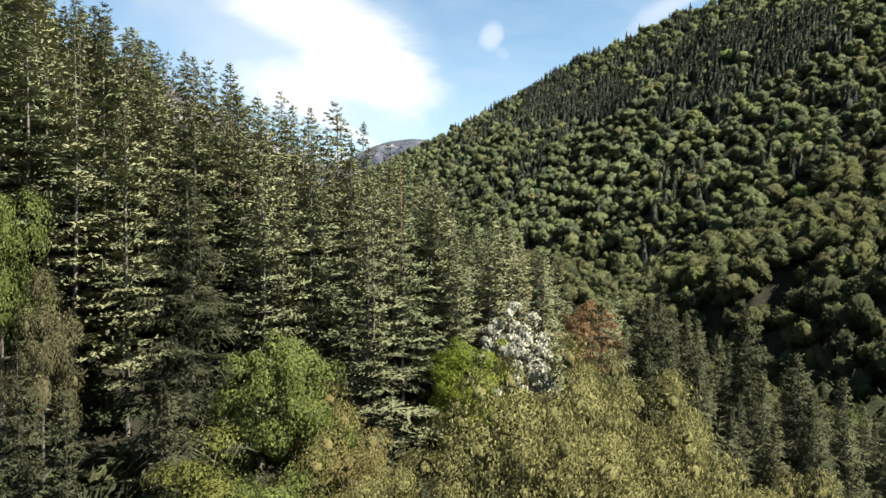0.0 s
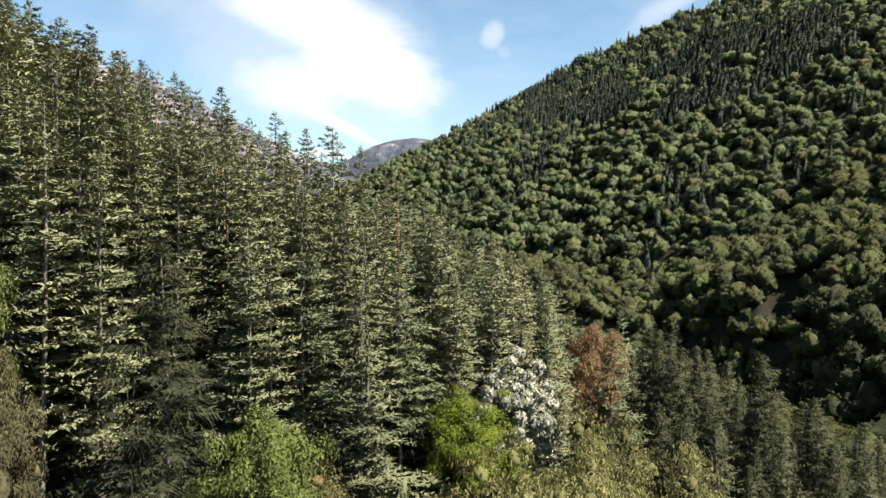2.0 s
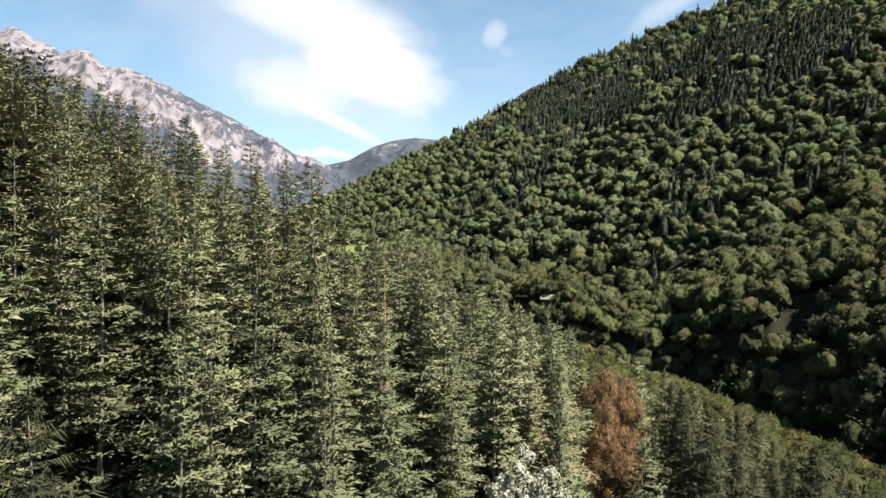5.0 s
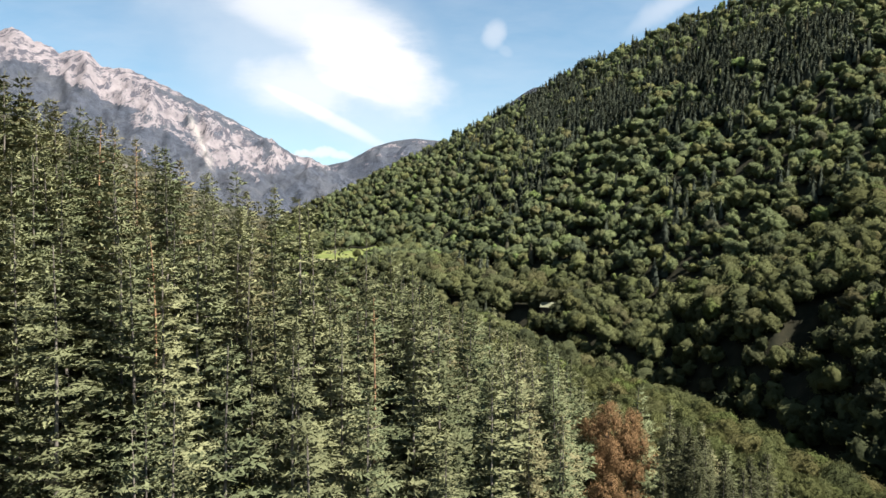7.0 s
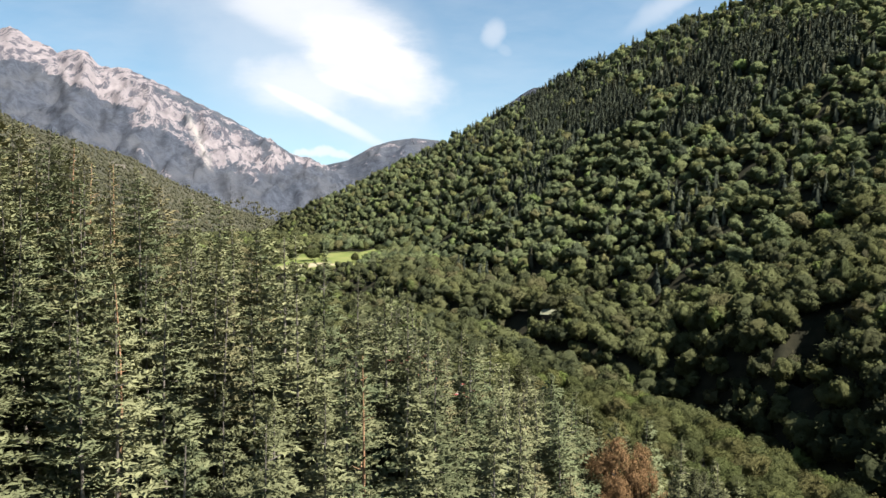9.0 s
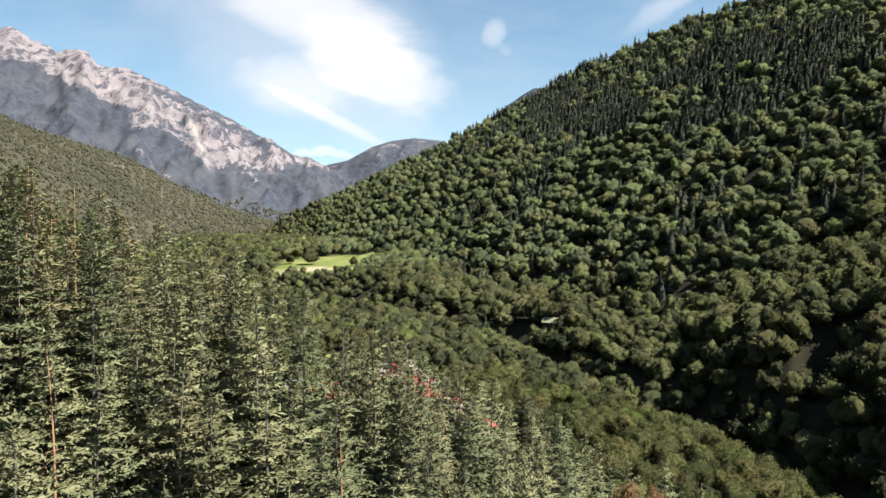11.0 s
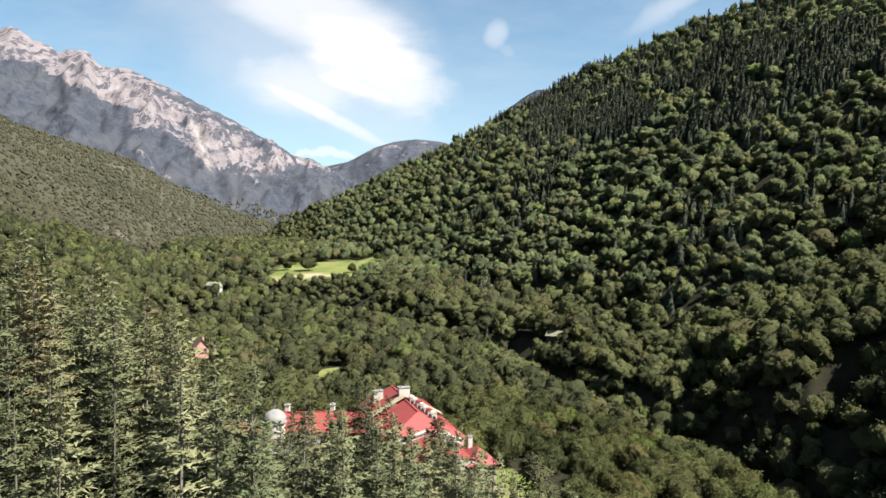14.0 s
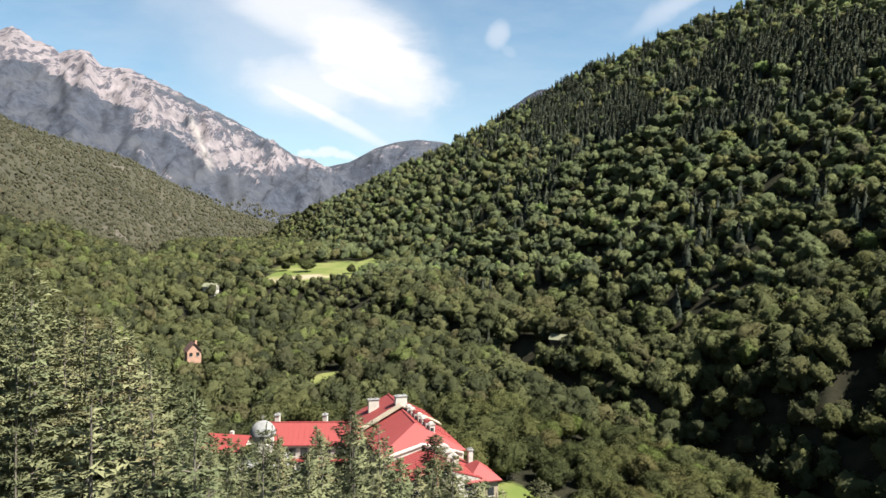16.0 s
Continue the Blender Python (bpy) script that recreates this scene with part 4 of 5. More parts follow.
def keep_valley(x, y):
    ok = (meadow(x, y) < 0.45) & ~in_gorge(x, y) & clear_of(x, y, [(-43, 317, 9), (-41, 306, 8), (-38, 292, 6)] + [(a, b, c + 4) for a, b, c in BUILDINGS] + [(s[0], s[1], 5) for s in SPRUCE_SPOTS], 3)
    ok &= ~left_stand(x, y)
    sp = (y < 178) & (x < 58 - 0.25 * np.maximum(y - 60, 0) + 4)
    return ok & ~sp & (np.abs(x + 20) < 0.72 * y + 20)


xs, ys = scatter(rng, -190, 190, 70, 330, 7.6, keep_valley, 0.7)
zs = height(xs, ys)
order = np.argsort(np.hypot(xs - 25, ys - 200))
own, rest = order[:220], order[220:]
for i in own:
    s = rng.uniform(7, 13) * (0.75 if xs[i] > 20 and ys[i] < 300 else 1.0)
    plant("valley_tree", VALLEY[rng.integers(5)], float(xs[i]), float(ys[i]), float(zs[i] + s), rng.uniform(0, 360), "rounded green broad-leaved tree on the valley floor", "tree",
          "valley trees", rng.uniform(1.0, 1.35))


def far_round(seed, lumps, level, extra, start=0.4):
    return shell_crown(np.random.default_rng(seed), 13, 12.5, start, lumps, level, 0.9, extra, 0.40, 1.1)


FAR_LEAFY = [far_round(110 + i, 15 + i, 3, 230) for i in range(5)] + [far_round(120 + i, 8 + i, 2, 130) for i in range(3)] + [far_round(125 + i, 13 + i, 3, 110) for i in range(4)]
FAR_CON = [far_conifer(130 + i, 17, 4.6, 11, 9, 3.0) for i in range(2)] + [far_conifer(140 + i, 17, 3.5, 8, 6, 3.2) for i in range(2)]


def far_rows(xs, ys, low, high, kinds, wide, rng):
    zs = height(xs, ys)
    t = low + (high - low) * rng.beta(1.3, 1.6, len(xs)) * 1.15
    tint = np.clip(0.47 + 0.40 * waves(xs / 55, ys / 55, 61, 3) + rng.normal(size=len(xs)) * 0.36 + 0.28 * oval(xs, ys, 45, 450, 60, 50), 0, 1)
    return np.stack([xs, ys, zs, t * wide * rng.uniform(0.65, 1.2, len(xs)), t, rng.uniform(0, 6.28, len(xs)), tint, rng.choice(kinds, len(xs))], 1)


r0 = far_rows(xs[rest], ys[rest], 0.55, 1.0, [0, 1, 2, 3, 4], 1.1, rng)
# the steep far bank of the gorge is closely grown
xb, yb = scatter(rng, 60, 200, 170, 345, 6.0, lambda x, y: keep_valley(x, y) & (x > np.interp(y, [g[1] for g in GORGE], [g[0] for g in GORGE]) + 3), 0.6)
r0 = np.vstack([r0, far_rows(xb, yb, 0.4, 0.85, [0, 1, 2, 3, 4], 1.0, rng)])


def in_view(x, y, slack=40):
    return (x > -0.66 * y - slack) & (x < 0.68 * (y) + slack)


def keep_mid(x, y):
    return (meadow(x, y) < 0.45) & ~in_gorge(x, y) & clear_of(x, y, [(a, b, c + 2) for a, b, c in BUILDINGS], 3) & in_view(x, y) & (x > -330) & (0.678 * x + 0.735 * y < 745)


SPRUCE_STANDS = (((85, 735), (76, 800), (92, 915), (140, 870), (172, 640), (150, 575), (124, 622)), ((230, 650), (256, 545), (280, 503), (250, 455), (208, 470), (165, 520), (180, 640)))


def within(x, y, corners):
    inside = np.zeros(np.shape(x), bool)
    for (ax, ay), (bx, by) in zip(corners, corners[1:] + corners[:1]):
        inside ^= ((ay > y) != (by > y)) & (x < (bx - ax) * (y - ay) / (by - ay + 1e-9) + ax)
    return inside


def conifer_share(x, y):
    """Where the right hill bears spruce: two stands below the crest, strips down the slope and a dark row above the meadow."""
    s = 0.678 * x + 0.735 * y
    share = 0.02 + 0.30 * smooth(s, 600, 680) + 0.45 * smooth(waves((0.735 * x - 0.678 * y) / 38, s / 150, 71, 3), 0.30, 0.5) * smooth(s, 420, 500)
    wx, wy = x + 16 * waves(x / 40, y / 40, 73, 2), y + 22 * waves(x / 40, y / 40, 75, 2)
    for stand in SPRUCE_STANDS:
        share = np.where(within(wx, wy, stand), 0.80, share)
    for m in ((186, 800, 14, 60, 0), (182, 560, 10, 40, 0), (-30, 760, 70, 60, 0), (215, 505, 8, 26, 0)):
        share = np.where(oval(x, y, *m) > 0.5, 0.10, share)
    return share * smooth(x / np.maximum(y, 1), -0.06, 0.03)


x1, y1 = scatter(rng, -320, 330, 330, 620, 5.9, keep_mid, 0.8)
con = rng.random(len(x1)) < conifer_share(x1, y1)
r1 = far_rows(x1[~con], y1[~con], 0.36, 1.0, [0, 1, 2, 3, 4], 1.15, rng)
r1[(r1[:, 0] > 90) & (r1[:, 1] < 440), 3:5] *= 0.84
front = (r1[:, 1] > 470) & (r1[:, 1] < 560) & (np.abs(r1[:, 0] + 88) < 45)
r1[front, 3:5] *= 0.74
r1[:, 7] = np.where(r1[:, 1] > 420, 8 + r1[:, 7] % 4, r1[:, 7])
c1x, c1y = x1[con], y1[con]
x2, y2 = scatter(rng, -420, 520, 620, 1250, 7.8, keep_mid, 0.8)
con = rng.random(len(x2)) < conifer_share(x2, y2)
r2 = far_rows(x2[~con], y2[~con], 0.5, 1.15, [5, 6, 7], 1.15, rng)
c2x, c2y = x2[con], y2[con]
low_ground = (r1[:, 2] < 22) | (r1[:, 0] < -0.26 * r1[:, 1])
low_far = r2[:, 0] < -0.17 * r2[:, 1]
thinned = ~low_ground | (np.abs(r1[:, 0] + 70) < 75) | (rng.random(len(r1)) < 0.72)
r1, low_ground = r1[thinned], low_ground[thinned]
plain = low_ground & ((r1[:, 0] < -0.1 * r1[:, 1]) | (r1[:, 1] > 450))
r1[plain, 7] = 5 + r1[plain, 7] % 3
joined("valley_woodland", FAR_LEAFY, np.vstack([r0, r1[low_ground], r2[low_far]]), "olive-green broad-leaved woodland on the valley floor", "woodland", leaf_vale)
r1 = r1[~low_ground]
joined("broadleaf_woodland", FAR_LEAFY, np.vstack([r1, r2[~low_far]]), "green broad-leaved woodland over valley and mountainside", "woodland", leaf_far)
# spruces stand closer than the broad-leaved trees
cx = np.concatenate([c1x, c1x + 4.9, c1x + 1.2, c2x, c2x + 4.9, c2x + 1.5])
cy = np.concatenate([c1y, c1y + 2.3, c1y + 5.4, c2y, c2y + 2.4, c2y + 5.6])
rows = far_rows(cx, cy, 0.6, 0.88, [0, 1], 1.15, rng)
rows[rows[:, 1] > 640, 7] += 2
joined("spruce_woodland", FAR_CON, rows, "dark spruce woodland high on the mountainside", "woodland", needle_far)


# the far side of the valley
def keep_far(x, y):
    u = x / y
    return (u < -0.13) & (u > -0.76) & (meadow(x, y) < 0.4) & ((y > 1000) | (x < -320))


x3, y3 = scatter(rng, -1400, -120, 400, 1600, 10.0, keep_far, 0.8)
x6, y6 = scatter(rng, -1800, -120, 1600, 2440, 13.0, keep_far, 0.8)
FAR_CLUMP = [shell_crown(np.random.default_rng(150 + i), 13, 16, -6.0, 7, 1, 1.0, 16, 0.3, 1.8) for i in range(4)] + [shell_crown(np.random.default_rng(155 + i), 13, 16, -6.0, 5, 1, 1.0, 0, 0.3) for i in range(3)]
joined("far_woodland", FAR_CLUMP, np.vstack([far_rows(x3, y3, 0.32, 0.7, [0, 1, 2, 3], 1.2, rng), far_rows(x6, y6, 0.36, 0.8, [4, 5, 6], 1.2, rng)]), "distant brownish-green woodland on the valley side", "woodland", leaf_slope)

# bushes and small trees on the meadow
for x, y, top, wide in ((-109, 603, 12.5, 1.3), (-72.3, 592, 8.5, 1.1), (-78, 703, 9.5, 1.5), (-55, 672, 7.5, 1.3), (-44.5, 674, 8.5, 1.4), (-33, 660, 8.0, 1.4), (-128, 612, 8, 1.2), (-131, 656, 10, 1.2), (-63, 694, 8, 1.3)):
    plant("meadow_bush", VALLEY[rng.integers(5)], x, y, float(height(x, y)) + top, rng.uniform(0, 360), "round dark green bush standing on the sunny meadow", "bush", "meadow bushes", wide)

# low growth between the near trees
UNDER = [light_leafy(160 + i, 7, 9, 0.55, 3, 2.4, 3.2) for i in range(3)]
x4, y4 = scatter(rng, -48, 56, 14, 112, 3.0, lambda x, y: np.abs(x) < 0.72 * y + 8)
joined("undergrowth", UNDER, far_rows(x4, y4, 0.5, 1.2, [0, 1, 2], 1.1, rng), "low green undergrowth between the trees", "undergrowth", leaf_far)

# ---- buildings ----


def plaster(name, tone, stain):
    m = Mat(name)
    c = m.mix(m.span(m.noise(0.8, 5), 0.4, 0.7), tone, stain)
    c = m.mix(m.math("MULTIPLY", m.span(m.noise(0.3, 4, stretch=(1, 1, 0.15)), 0.45, 0.7), 0.5), c, stain)
    return m.solid(c, 0.85, normal=m.bump(m.noise(14.0, 3), 0.3, 0.02))


white_wall = plaster("white_render", (0.484, 0.460, 0.413), (0.343, 0.320, 0.273))
cream_wall = plaster("cream_render", (0.370, 0.310, 0.231), (0.277, 0.231, 0.172))
pink_wall = plaster("salmon_render", (0.409, 0.238, 0.172), (0.317, 0.198, 0.145))
grey_stone = plaster("grey_lead", (0.22, 0.22, 0.215), (0.14, 0.14, 0.137))


def tile_material(name, tone, worn):
    m = Mat(name)
    c = m.mix(m.chance(), tone, worn)
    c = m.mix(m.math("MULTIPLY", m.span(m.noise(1.5, 5), 0.45, 0.7), 0.45), c, worn)
    return m.solid(c, 0.6, normal=m.bump(m.noise(6.0, 3), 0.3, 0.02))


red_tile = tile_material("red_roof_sheet", (0.245, 0.045, 0.042), (0.19, 0.038, 0.035))
pale_roof = tile_material("pale_sheet_roof", (0.20, 0.20, 0.13), (0.15, 0.15, 0.10))
brown_roof = tile_material("brown_tile_roof", (0.172, 0.086, 0.059), (0.119, 0.066, 0.053))
glass = Mat("window_glass").solid((0.03, 0.035, 0.04), 0.12, spec=0.5)
dark_wood = plaster("dark_timber", (0.066, 0.046, 0.033), (0.040, 0.030, 0.023))


def part(name, bm, material, parent, label=""):
    me = bpy.data.meshes.new(name)
    bm.normal_update()
    bm.to_mesh(me)
    bm.free()
    me.materials.append(material)
    ob = new(name, me)
    ob.parent = parent
    return tagged(ob, label)


def add_box(bm, x0, x1, y0, y1, z0, z1):
    v = [bm.verts.new((x, y, z)) for z in (z0, z1) for x, y in ((x0, y0), (x1, y0), (x1, y1), (x0, y1))]
    for f in ((3, 2, 1, 0), (4, 5, 6, 7), (0, 1, 5, 4), (1, 2, 6, 5), (2, 3, 7, 6), (3, 0, 4, 7)):
        bm.faces.new([v[i] for i in f])


def boxed(*dims, bevel=0.0):
    bm = bmesh.new()
    add_box(bm, *dims)
    if bevel:
        bmesh.ops.bevel(bm, geom=bm.edges[:], offset=bevel, segments=1, affect="EDGES")
    return bm


def prism(points, y0, y1):
    """A solid with the outline (x, z) from y0 to y1."""
    bm = bmesh.new()
    a, b = [bm.verts.new((x, y0, z)) for x, z in points], [bm.verts.new((x, y1, z)) for x, z in points]
    bm.faces.new(a)
    bm.faces.new(b[::-1])
    for i in range(len(points)):
        j = (i + 1) % len(points)
        bm.faces.new((a[j], a[i], b[i], b[j]))
    bmesh.ops.recalc_face_normals(bm, faces=bm.faces[:])
    return bm


def frustum(points, apexes, z0, z1, thick=0.2):
    """A hipped roof: the eaves' corners (x, y) at z0, the ridge's two ends (x, y) at z1."""
    bm = bmesh.new()
    low = [bm.verts.new((x, y, z0 - thick)) for x, y in points]
    e = [bm.verts.new((x, y, z0)) for x, y in points]
    r = [bm.verts.new((x, y, z1)) for x, y in apexes]
    bm.faces.new(low[::-1])
    for i in range(4):
        bm.faces.new((low[i], low[(i + 1) % 4], e[(i + 1) % 4], e[i]))
    bm.faces.new((e[0], e[1], r[0]))
    bm.faces.new((e[1], e[2], r[1], r[0]))
    bm.faces.new((e[2], e[3], r[1]))
    bm.faces.new((e[3], e[0], r[0], r[1]))
    return bm


def pane_window(parent, x, y, z, w, h, turn):
    """A window on a wall: frame, sill and two panes, facing -y before it is turned."""
    holder = part("window", boxed(-w / 2 - 0.1, w / 2 + 0.1, -0.05, 0.06, -h / 2 - 0.1, h / 2 + 0.1), dark_wood, parent, "dark-framed window")
    holder.matrix_basis = pose(x, y, z, 0, 0, turn)
    for k in (-1, 1):
        part("pane", boxed(k * w / 4 - w / 4 + 0.04, k * w / 4 + w / 4 - 0.04, -0.08, -0.05, -h / 2, h / 2), glass, holder)
    part("sill", boxed(-w / 2 - 0.2, w / 2 + 0.2, -0.2, -0.05, -h / 2 - 0.2, -h / 2 - 0.1), white_wall, holder)


def ribs(parent, half, rise_from, rise_to, y0, y1, eave=0.5):
    """Standing seams on both slopes of a saddle roof."""
    run = math.hypot(half, rise_to - rise_from)
    for side in (-1, 1):
        y = y0 + 0.6
        me = None
        while y < y1 - 0.3:
            if me is None:
                s = part("roof_seam", boxed(0, run + 0.2, -0.04, 0.04, 0.0, 0.07), red_tile, parent)
                me = s.data
            else:
                s = new("roof_seam", me)
                s.parent = parent
            ang = math.degrees(math.atan2(rise_to - rise_from, half))
            s.matrix_basis = pose(0, y, rise_to + 0.21, 0, ang, 0) if side > 0 else pose(0, y, rise_to + 0.21, 0, ang, 180)
            y += 1.2


def saddle(parent, half, eave, ridge, y0, y1, over=0.5):
    """A saddle roof of two thick slopes over the span -half to half, ridge along y."""
    k = (ridge - eave) / half
    t = 0.22
    roof = part("roof", prism([(-half - over, eave - k * over), (0, ridge), (half + over, eave - k * over), (half + over, eave - k * over + t), (0, ridge + t), (-half - over, eave - k * over + t)], y0, y1), red_tile, parent,
                "bright red sheet-metal roof")
    ribs(roof, half + over, eave - k * over, ridge, y0, y1)
    cap = part("ridge_cap", boxed(-0.18, 0.18, y0, y1, ridge + 0.2, ridge + 0.32), red_tile, roof)
    return roof


def hip_saddle(parent, half, eave, ridge, y0, y1, run, over=0.5):
    """A roof with its ridge along y, hipped at y0 over the length run, upright at y1."""
    bm = bmesh.new()
    k = (ridge - eave) / half
    w, low, t = half + over, eave - k * over, 0.22
    rings = []
    for dz in (0.0, t):
        rings.append([bm.verts.new(p) for p in ((-w, y0, low + dz), (w, y0, low + dz), (w, y1, low + dz), (-w, y1, low + dz), (0, y0 + run, ridge + dz), (0, y1, ridge + dz))])
    a, b = rings
    for f in ((0, 1, 4), (1, 2, 5, 4), (3, 0, 4, 5)):
        bm.faces.new([b[i] for i in f])
        bm.faces.new([a[i] for i in f][::-1])
    for i, j in ((0, 1), (1, 2), (2, 5), (5, 3), (3, 0)):
        bm.faces.new((a[i], a[j], b[j], b[i]))
    bmesh.ops.recalc_face_normals(bm, faces=bm.faces[:])
    roof = part("roof", bm, red_tile, parent, "bright red hipped sheet-metal roof")
    ribs(roof, w, low, ridge, y0 + run, y1)
    part("ridge_cap", boxed(-0.18, 0.18, y0 + run, y1, ridge + 0.2, ridge + 0.32), red_tile, roof)
    return roof


def chimney(parent, x, y, z0, z1, w, d):
    body = part("chimney", boxed(x - w / 2, x + w / 2, y - d / 2, y + d / 2, z0, z1, bevel=0.05), white_wall, parent, "white rendered chimney")
    part("cap", boxed(x - w / 2 - 0.15, x + w / 2 + 0.15, y - d / 2 - 0.15, y + d / 2 + 0.15, z1 + 0.002, z1 + 0.2, bevel=0.03), grey_stone, body)
    for k in (-1, 1):
        part("flue", boxed(x + k * w / 4 - 0.18, x + k * w / 4 + 0.18, y - 0.18, y + 0.18, z1 + 0.2, z1 + 0.5), grey_stone, body)


def hotel():
    """The long red-roofed house: three steps down the slope, a side wing and a corner pavilion. Its own y runs up the slope."""
    base = -6.5
    h = new("hotel")
    h.matrix_basis = pose(-8.2, 217.2, 0.5, 0, 0, 17.4)
    # sections: y0, y1, half width, eave, ridge
    for y0, y1, half, eave, ridge in ((0.4, 14, 9, 8.2, 12.8), (-20, 0, 9, 7.8, 12.4), (-33, -20.4, 8.0, 6.1, 8.7)):
        hipped = y0 == -20
        outline = [(-half, base), (half, base), (half, eave), (-half, eave)] if hipped else [(-half, base), (half, base), (half, eave), (0, ridge - 0.1), (-half, eave)]
        wall = part("wall", prism(outline, y0 + 0.05, y1 - 0.05), white_wall, h, "white rendered wall")
        if hipped:
            hip_saddle(h, half, eave, ridge, y0 - 0.1, y1, 6.5)
        else:
            saddle(h, half, eave, ridge, y0, y1)
        for side, turn in ((-1, -90), (1, 90)):
            y = y0 + 2.0
            while y < y1 - 1.2:
                for z in (eave - 1.6, eave - 4.6, eave - 7.6):
                    if z > base + 1.0:
                        pane_window(wall, side * half, y, z, 1.3, 1.5, turn)
                y += 3.2
        if y0 < -19:
            for x in np.arange(-half + 2, half - 1, 2.9):
                for z in (eave - 1.4, eave - 4.4, eave - 7.2):
                    if z > base + 1.0:
                        pane_window(wall, float(x), y0 + 0.05, z, 1.3, 1.5, 0)
    # cream fire walls standing proud between the sections
    for y, half, eave, ridge, tone in ((0.0, 9.3, 8.4, 13.3, cream_wall), (-20.4, 8.6, 7.3, 9.6, white_wall)):
        w = part("parapet", prism([(-half, 4.0), (half, 4.0), (half, eave), (0, ridge), (-half, eave)], y, y + 0.4), tone, h, "cream parapet wall between roofs" if tone is cream_wall else "white stepped gable wall")
        part("coping", prism([(-half - 0.3, eave - 0.15), (0, ridge), (half + 0.3, eave - 0.15), (half + 0.3, eave + 0.12), (0, ridge + 0.28), (-half - 0.3, eave + 0.12)], y - (1.6 if tone is cream_wall else 0.3), y + 0.9), tone, w)
    for x, y, z0, z1, w, d in ((-4.9, 8.5, 8.5, 13.0, 2.6, 1.3), (0.7, 3.0, 10.5, 14.7, 2.8, 1.5)):
        chimney(h, x, y, z0, z1, w, d)
    # a row of roof vents down the right-hand slope
    for i in range(7):
        y = -1.8 - 2.2 * i
        x = 1.6 + 0.28 * i
        z = 12.4 - x * 0.51
        v = part("dormer", boxed(x - 0.65, x + 0.65, y - 0.6, y + 0.6, z - 0.6, z + 1.6, bevel=0.12), white_wall, h, "white boxed roof dormer")
        part("dormer_roof", prism([(x - 0.8, z + 1.6), (x + 0.8, z + 1.6), (x + 0.45, z + 2.0), (x, z + 2.15), (x - 0.45, z + 2.0)], y - 0.72, y + 0.72), red_tile if i % 3 == 2 else white_wall, v)
        part("pane", boxed(x - 0.35, x + 0.35, y - 0.66, y - 0.6, z + 0.25, z + 1.0), glass, v)
    for i in range(3):
        y = -22.5 - 3.4 * i
        v = part("dormer", boxed(3.2, 4.6, y - 0.7, y + 0.7, 6.6, 9.6, bevel=0.06), white_wall, h, "white boxed roof dormer")
        part("dormer_roof", prism([(2.9, 9.6), (4.9, 9.6), (3.9, 10.2)], y - 0.9, y + 0.9), white_wall, v)
    # corner pavilion with a hipped roof
    p = part("pavilion_wall", boxed(5.8, 11.9, -32.8, -25.2, base, 5.3), cream_wall, h, "cream rendered corner pavilion")
    part("pavilion_roof", frustum([(5.2, -33.4), (12.5, -33.4), (12.5, -24.6), (5.2, -24.6)], [(9.0, -30.0), (9.0, -28.2)], 5.5, 8.1), red_tile, h, "red hipped roof")
    for x in (7.4, 10.3):
        for z in (3.2, -0.2):
            pane_window(p, x, -32.8, z, 1.2, 1.5, 0)
    for y in (-31.4, -29, -26.6):
        pane_window(p, 11.9, y, 3.2, 1.2, 1.5, 90)
    chimney(h, 8.9, -24.4, 4.0, 9.0, 1.0, 0.9)
    return tagged(h, "long white hotel with bright red stepped roofs and chimneys", "hotel")


def side_wing():
    """The low wing across the court."""
    h = new("side_wing")
    h.matrix_basis = pose(-27.5, 213, 0, 0, 0, 92)
    wall = part("wall", prism([(-5, -4.5), (5, -4.5), (5, 7.0), (0, 10.4), (-5, 7.0)], -10.4, 11), white_wall, h, "white rendered wall")
    saddle(h, 5, 7.2, 10.6, -10.5, 11.2)
    for y in np.arange(-8.5, 10, 2.6):
        for z in (5.4, 2.2, -1.2):
            pane_window(wall, -5.0, float(y), z, 1.3, 1.6, -90)
    for y in (-2.0, 9.0):
        chimney(h, 1.0, y, 9.0, 12.2, 1.5, 1.1)
    arm = part("arcade", boxed(-6.2, -5.05, -10, 10.8, 3.6, 3.9), red_tile, h)
    for y in np.arange(-9.5, 10.6, 3.3):
        part("post", boxed(-6.1, -5.85, float(y) - 0.13, float(y) + 0.13, -4.5, 3.6), white_wall, h)
    return tagged(h, "low white wing with red roof and arcade", "building")


def dome_mesh(r, squash=1.0, seg=20, rings=7):
    bm = bmesh.new()
    rows = []
    for i in range(rings + 1):
        a = math.pi / 2 * i / rings
        if i == rings:
            rows.append([bm.verts.new((0, 0, r * squash))])
        else:
            rows.append([bm.verts.new((r * math.cos(a) * math.cos(6.28319 * k / seg), r * math.cos(a) * math.sin(6.28319 * k / seg), r * squash * math.sin(a))) for k in range(seg)])
    for i in range(rings):
        for k in range(seg):
            q = (k + 1) % seg
            if i == rings - 1:
                bm.faces.new((rows[i][k], rows[i][q], rows[i + 1][0]))
            else:
                bm.faces.new((rows[i][k], rows[i][q], rows[i + 1][q], rows[i + 1][k]))
    for f in bm.faces:
        f.smooth = True
    return bm


def drum(r, z0, z1, seg=20):
    bm = bmesh.new()
    bmesh.ops.create_cone(bm, cap_ends=True, segments=seg, radius1=r, radius2=r, depth=z1 - z0)
    bmesh.ops.translate(bm, verts=bm.verts[:], vec=(0, 0, (z0 + z1) / 2))
    return bm


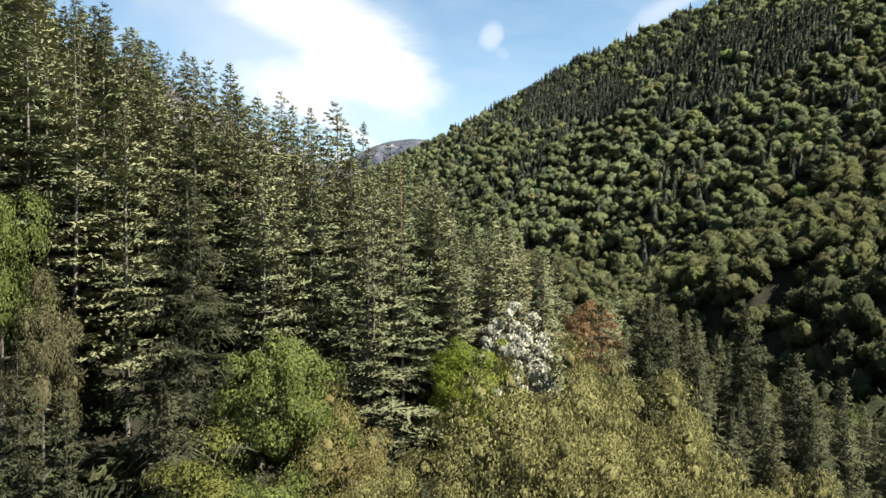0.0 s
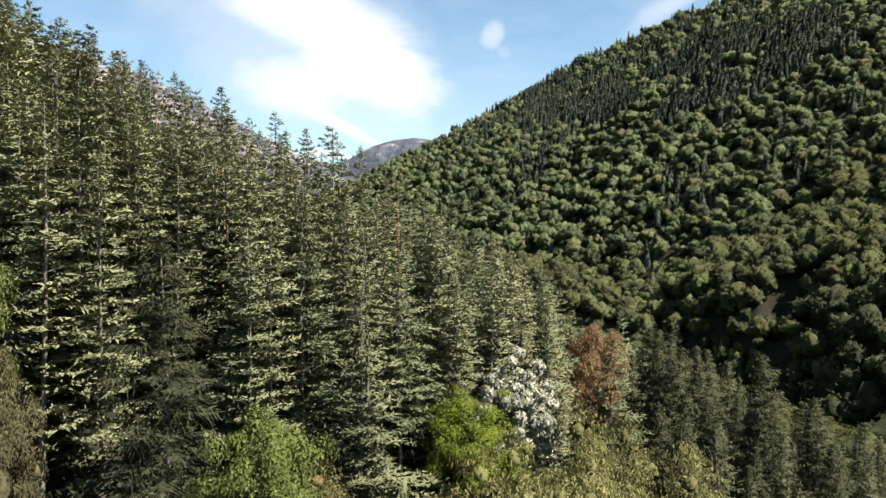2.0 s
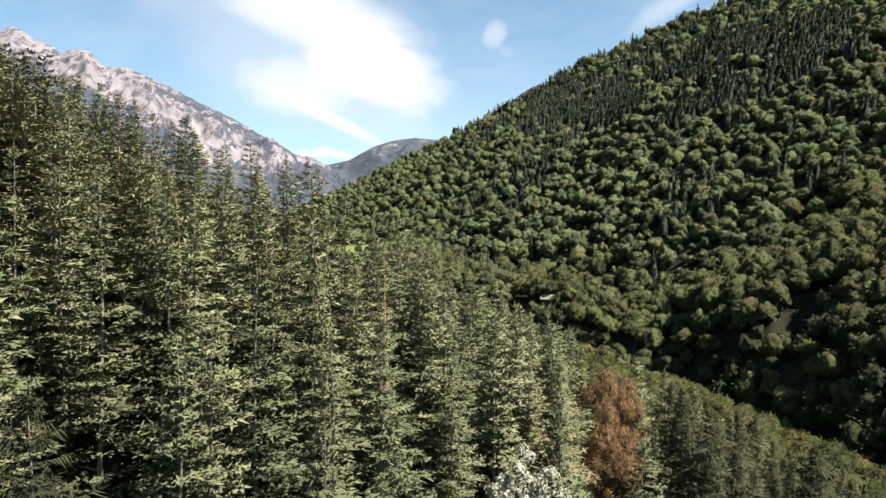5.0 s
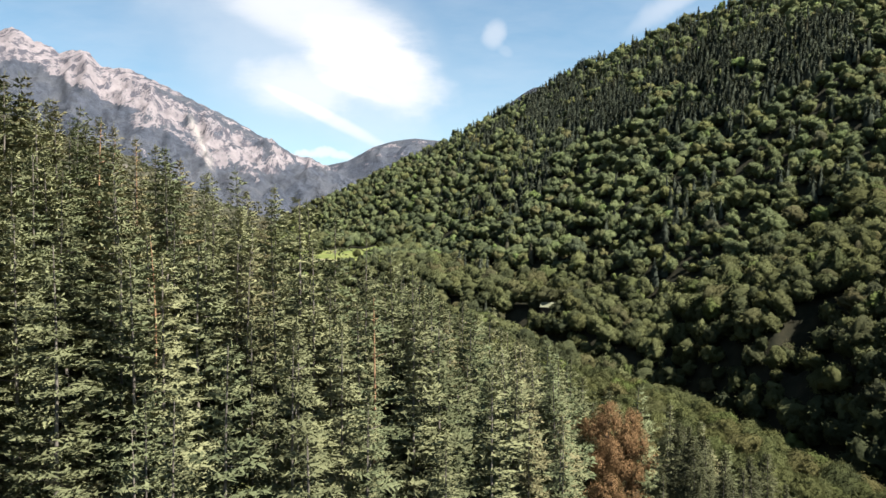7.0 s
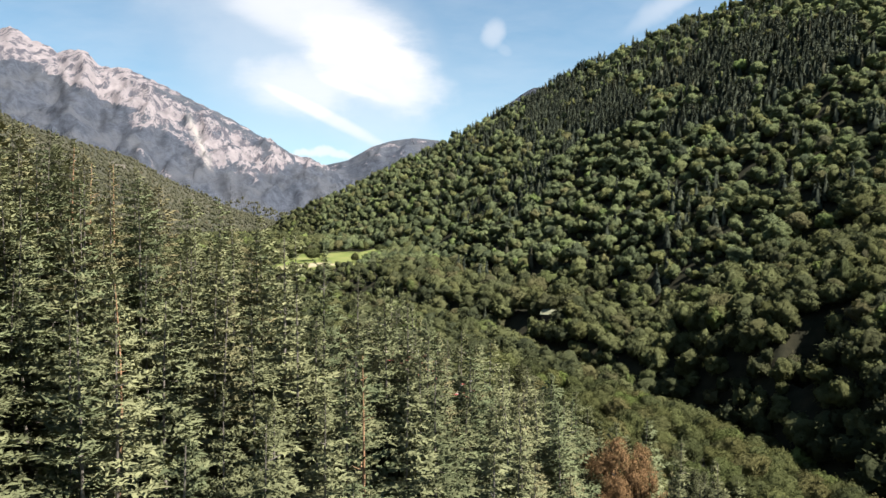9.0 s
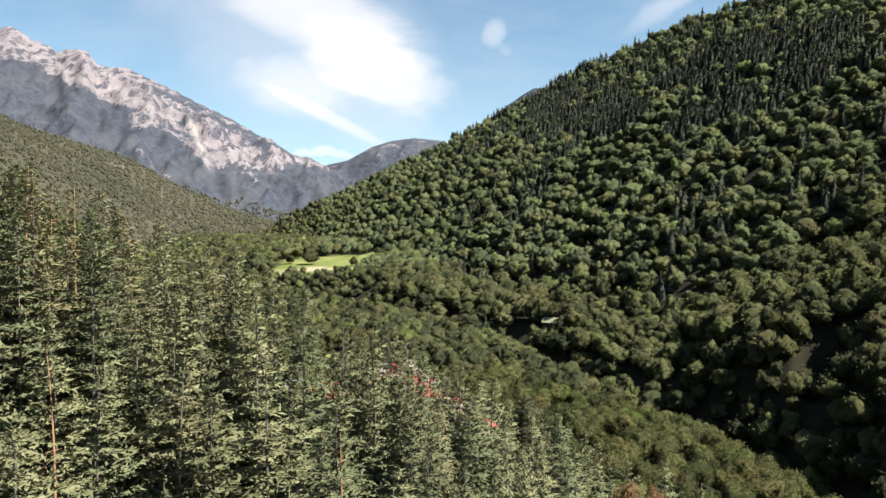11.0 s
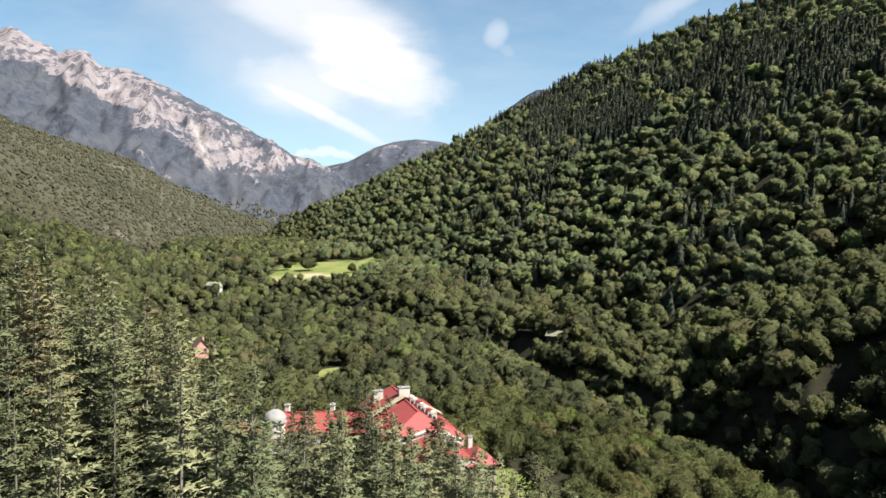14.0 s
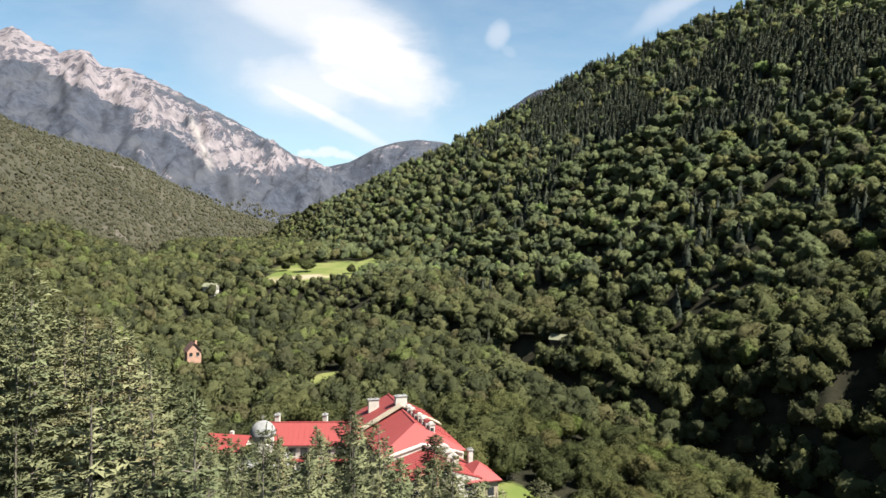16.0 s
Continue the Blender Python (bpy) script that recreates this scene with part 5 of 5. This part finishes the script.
def church():
    h = new("church")
    h.matrix_basis = pose(-36.0, 199, 0, 0, 0, 12)
    wall = part("wall", boxed(-5, 5, -5, 6, -4.5, 5.6), white_wall, h, "white rendered wall")
    part("roof", frustum([(-5.5, -5.5), (5.5, -5.5), (5.5, 6.5), (-5.5, 6.5)], [(0, -1), (0, 2)], 5.8, 7.8), grey_stone, h, "grey lead roof")
    part("drum", drum(2.3, 6.0, 12.0), white_wall, h)
    d = part("dome", dome_mesh(2.7, 1.05), grey_stone, h, "pale grey weathered dome")
    d.matrix_basis = pose(0, 0, 12.0)
    part("cross", boxed(-0.06, 0.06, -0.06, 0.06, 2.7, 4.1), grey_stone, d)
    part("cross_arm", boxed(-0.45, 0.45, -0.06, 0.06, 3.5, 3.64), grey_stone, d)
    for x, y, r, z in ((-5.5, -5.5, 2.1, 3.2), (4.8, -5.8, 1.7, 3.0)):
        b = part("apse", drum(r * 0.95, -4.5, z), white_wall, h)
        b.matrix_basis = pose(x, y, 0)
        e = part("small_dome", dome_mesh(r, 0.9), white_wall, h, "small white dome")
        e.matrix_basis = pose(x, y, z)
    for x in (-2.6, 0, 2.6):
        pane_window(wall, x, -5.0, 2.0, 0.9, 2.0, 0)
    return tagged(h, "small white church with a pale grey dome", "church")


def house(name, x, y, turn, w, d, eave, ridge, wall_mat, roof_mat, label):
    h = new(name)
    z = float(height(x, y))
    h.matrix_basis = pose(x, y, z, 0, 0, turn)
    wall = part("wall", prism([(-w / 2, -1.5), (w / 2, -1.5), (w / 2, eave), (0, ridge), (-w / 2, eave)], -d / 2, d / 2), wall_mat, h)
    k = (ridge - eave) / (w / 2)
    part("roof", prism([(-w / 2 - 0.5, eave - 0.5 * k), (0, ridge + 0.02), (w / 2 + 0.5, eave - 0.5 * k), (w / 2 + 0.5, eave - 0.5 * k + 0.25), (0, ridge + 0.27), (-w / 2 - 0.5, eave - 0.5 * k + 0.25)], -d / 2 - 0.6, d / 2 + 0.6), roof_mat, h)
    if wall_mat is not dark_wood:
        part("chimney", boxed(w * 0.15, w * 0.15 + 0.7, -0.4, 0.4, eave, ridge + 0.5), wall_mat, h)
    for q in (-w / 4, w / 4):
        for zz in ((1.4, eave - 1.5) if eave > 4.5 else (eave - 1.5,)):
            pane_window(wall, q, -d / 2, zz, 1.1, 1.3, 0)
    return tagged(h, label, "house")


hotel()
side_wing()
church()
house("court_house", -27.0, 186, 8, 8, 7, 7.5, 9.6, white_wall, grey_stone, "white house with grey roof beside the hotel")
house("pavilion_house", -45.5, 206, 80, 8, 9, 10.0, 12.6, white_wall, red_tile, "white house with red roof beyond the church")
house("hillside_house", -104, 343, 30, 5.5, 7, 9.4, 12.6, pink_wall, brown_roof, "salmon gabled house among valley trees")
house("meadow_barn", -164, 540, 70, 5, 10, 6.6, 8.6, white_wall, pale_roof, "long barn with pale roof among trees")
house("forest_hut", 54.5, 371, 62, 6, 9, 2.6, 4.6, dark_wood, pale_roof, "small hut with pale roof in a clearing")
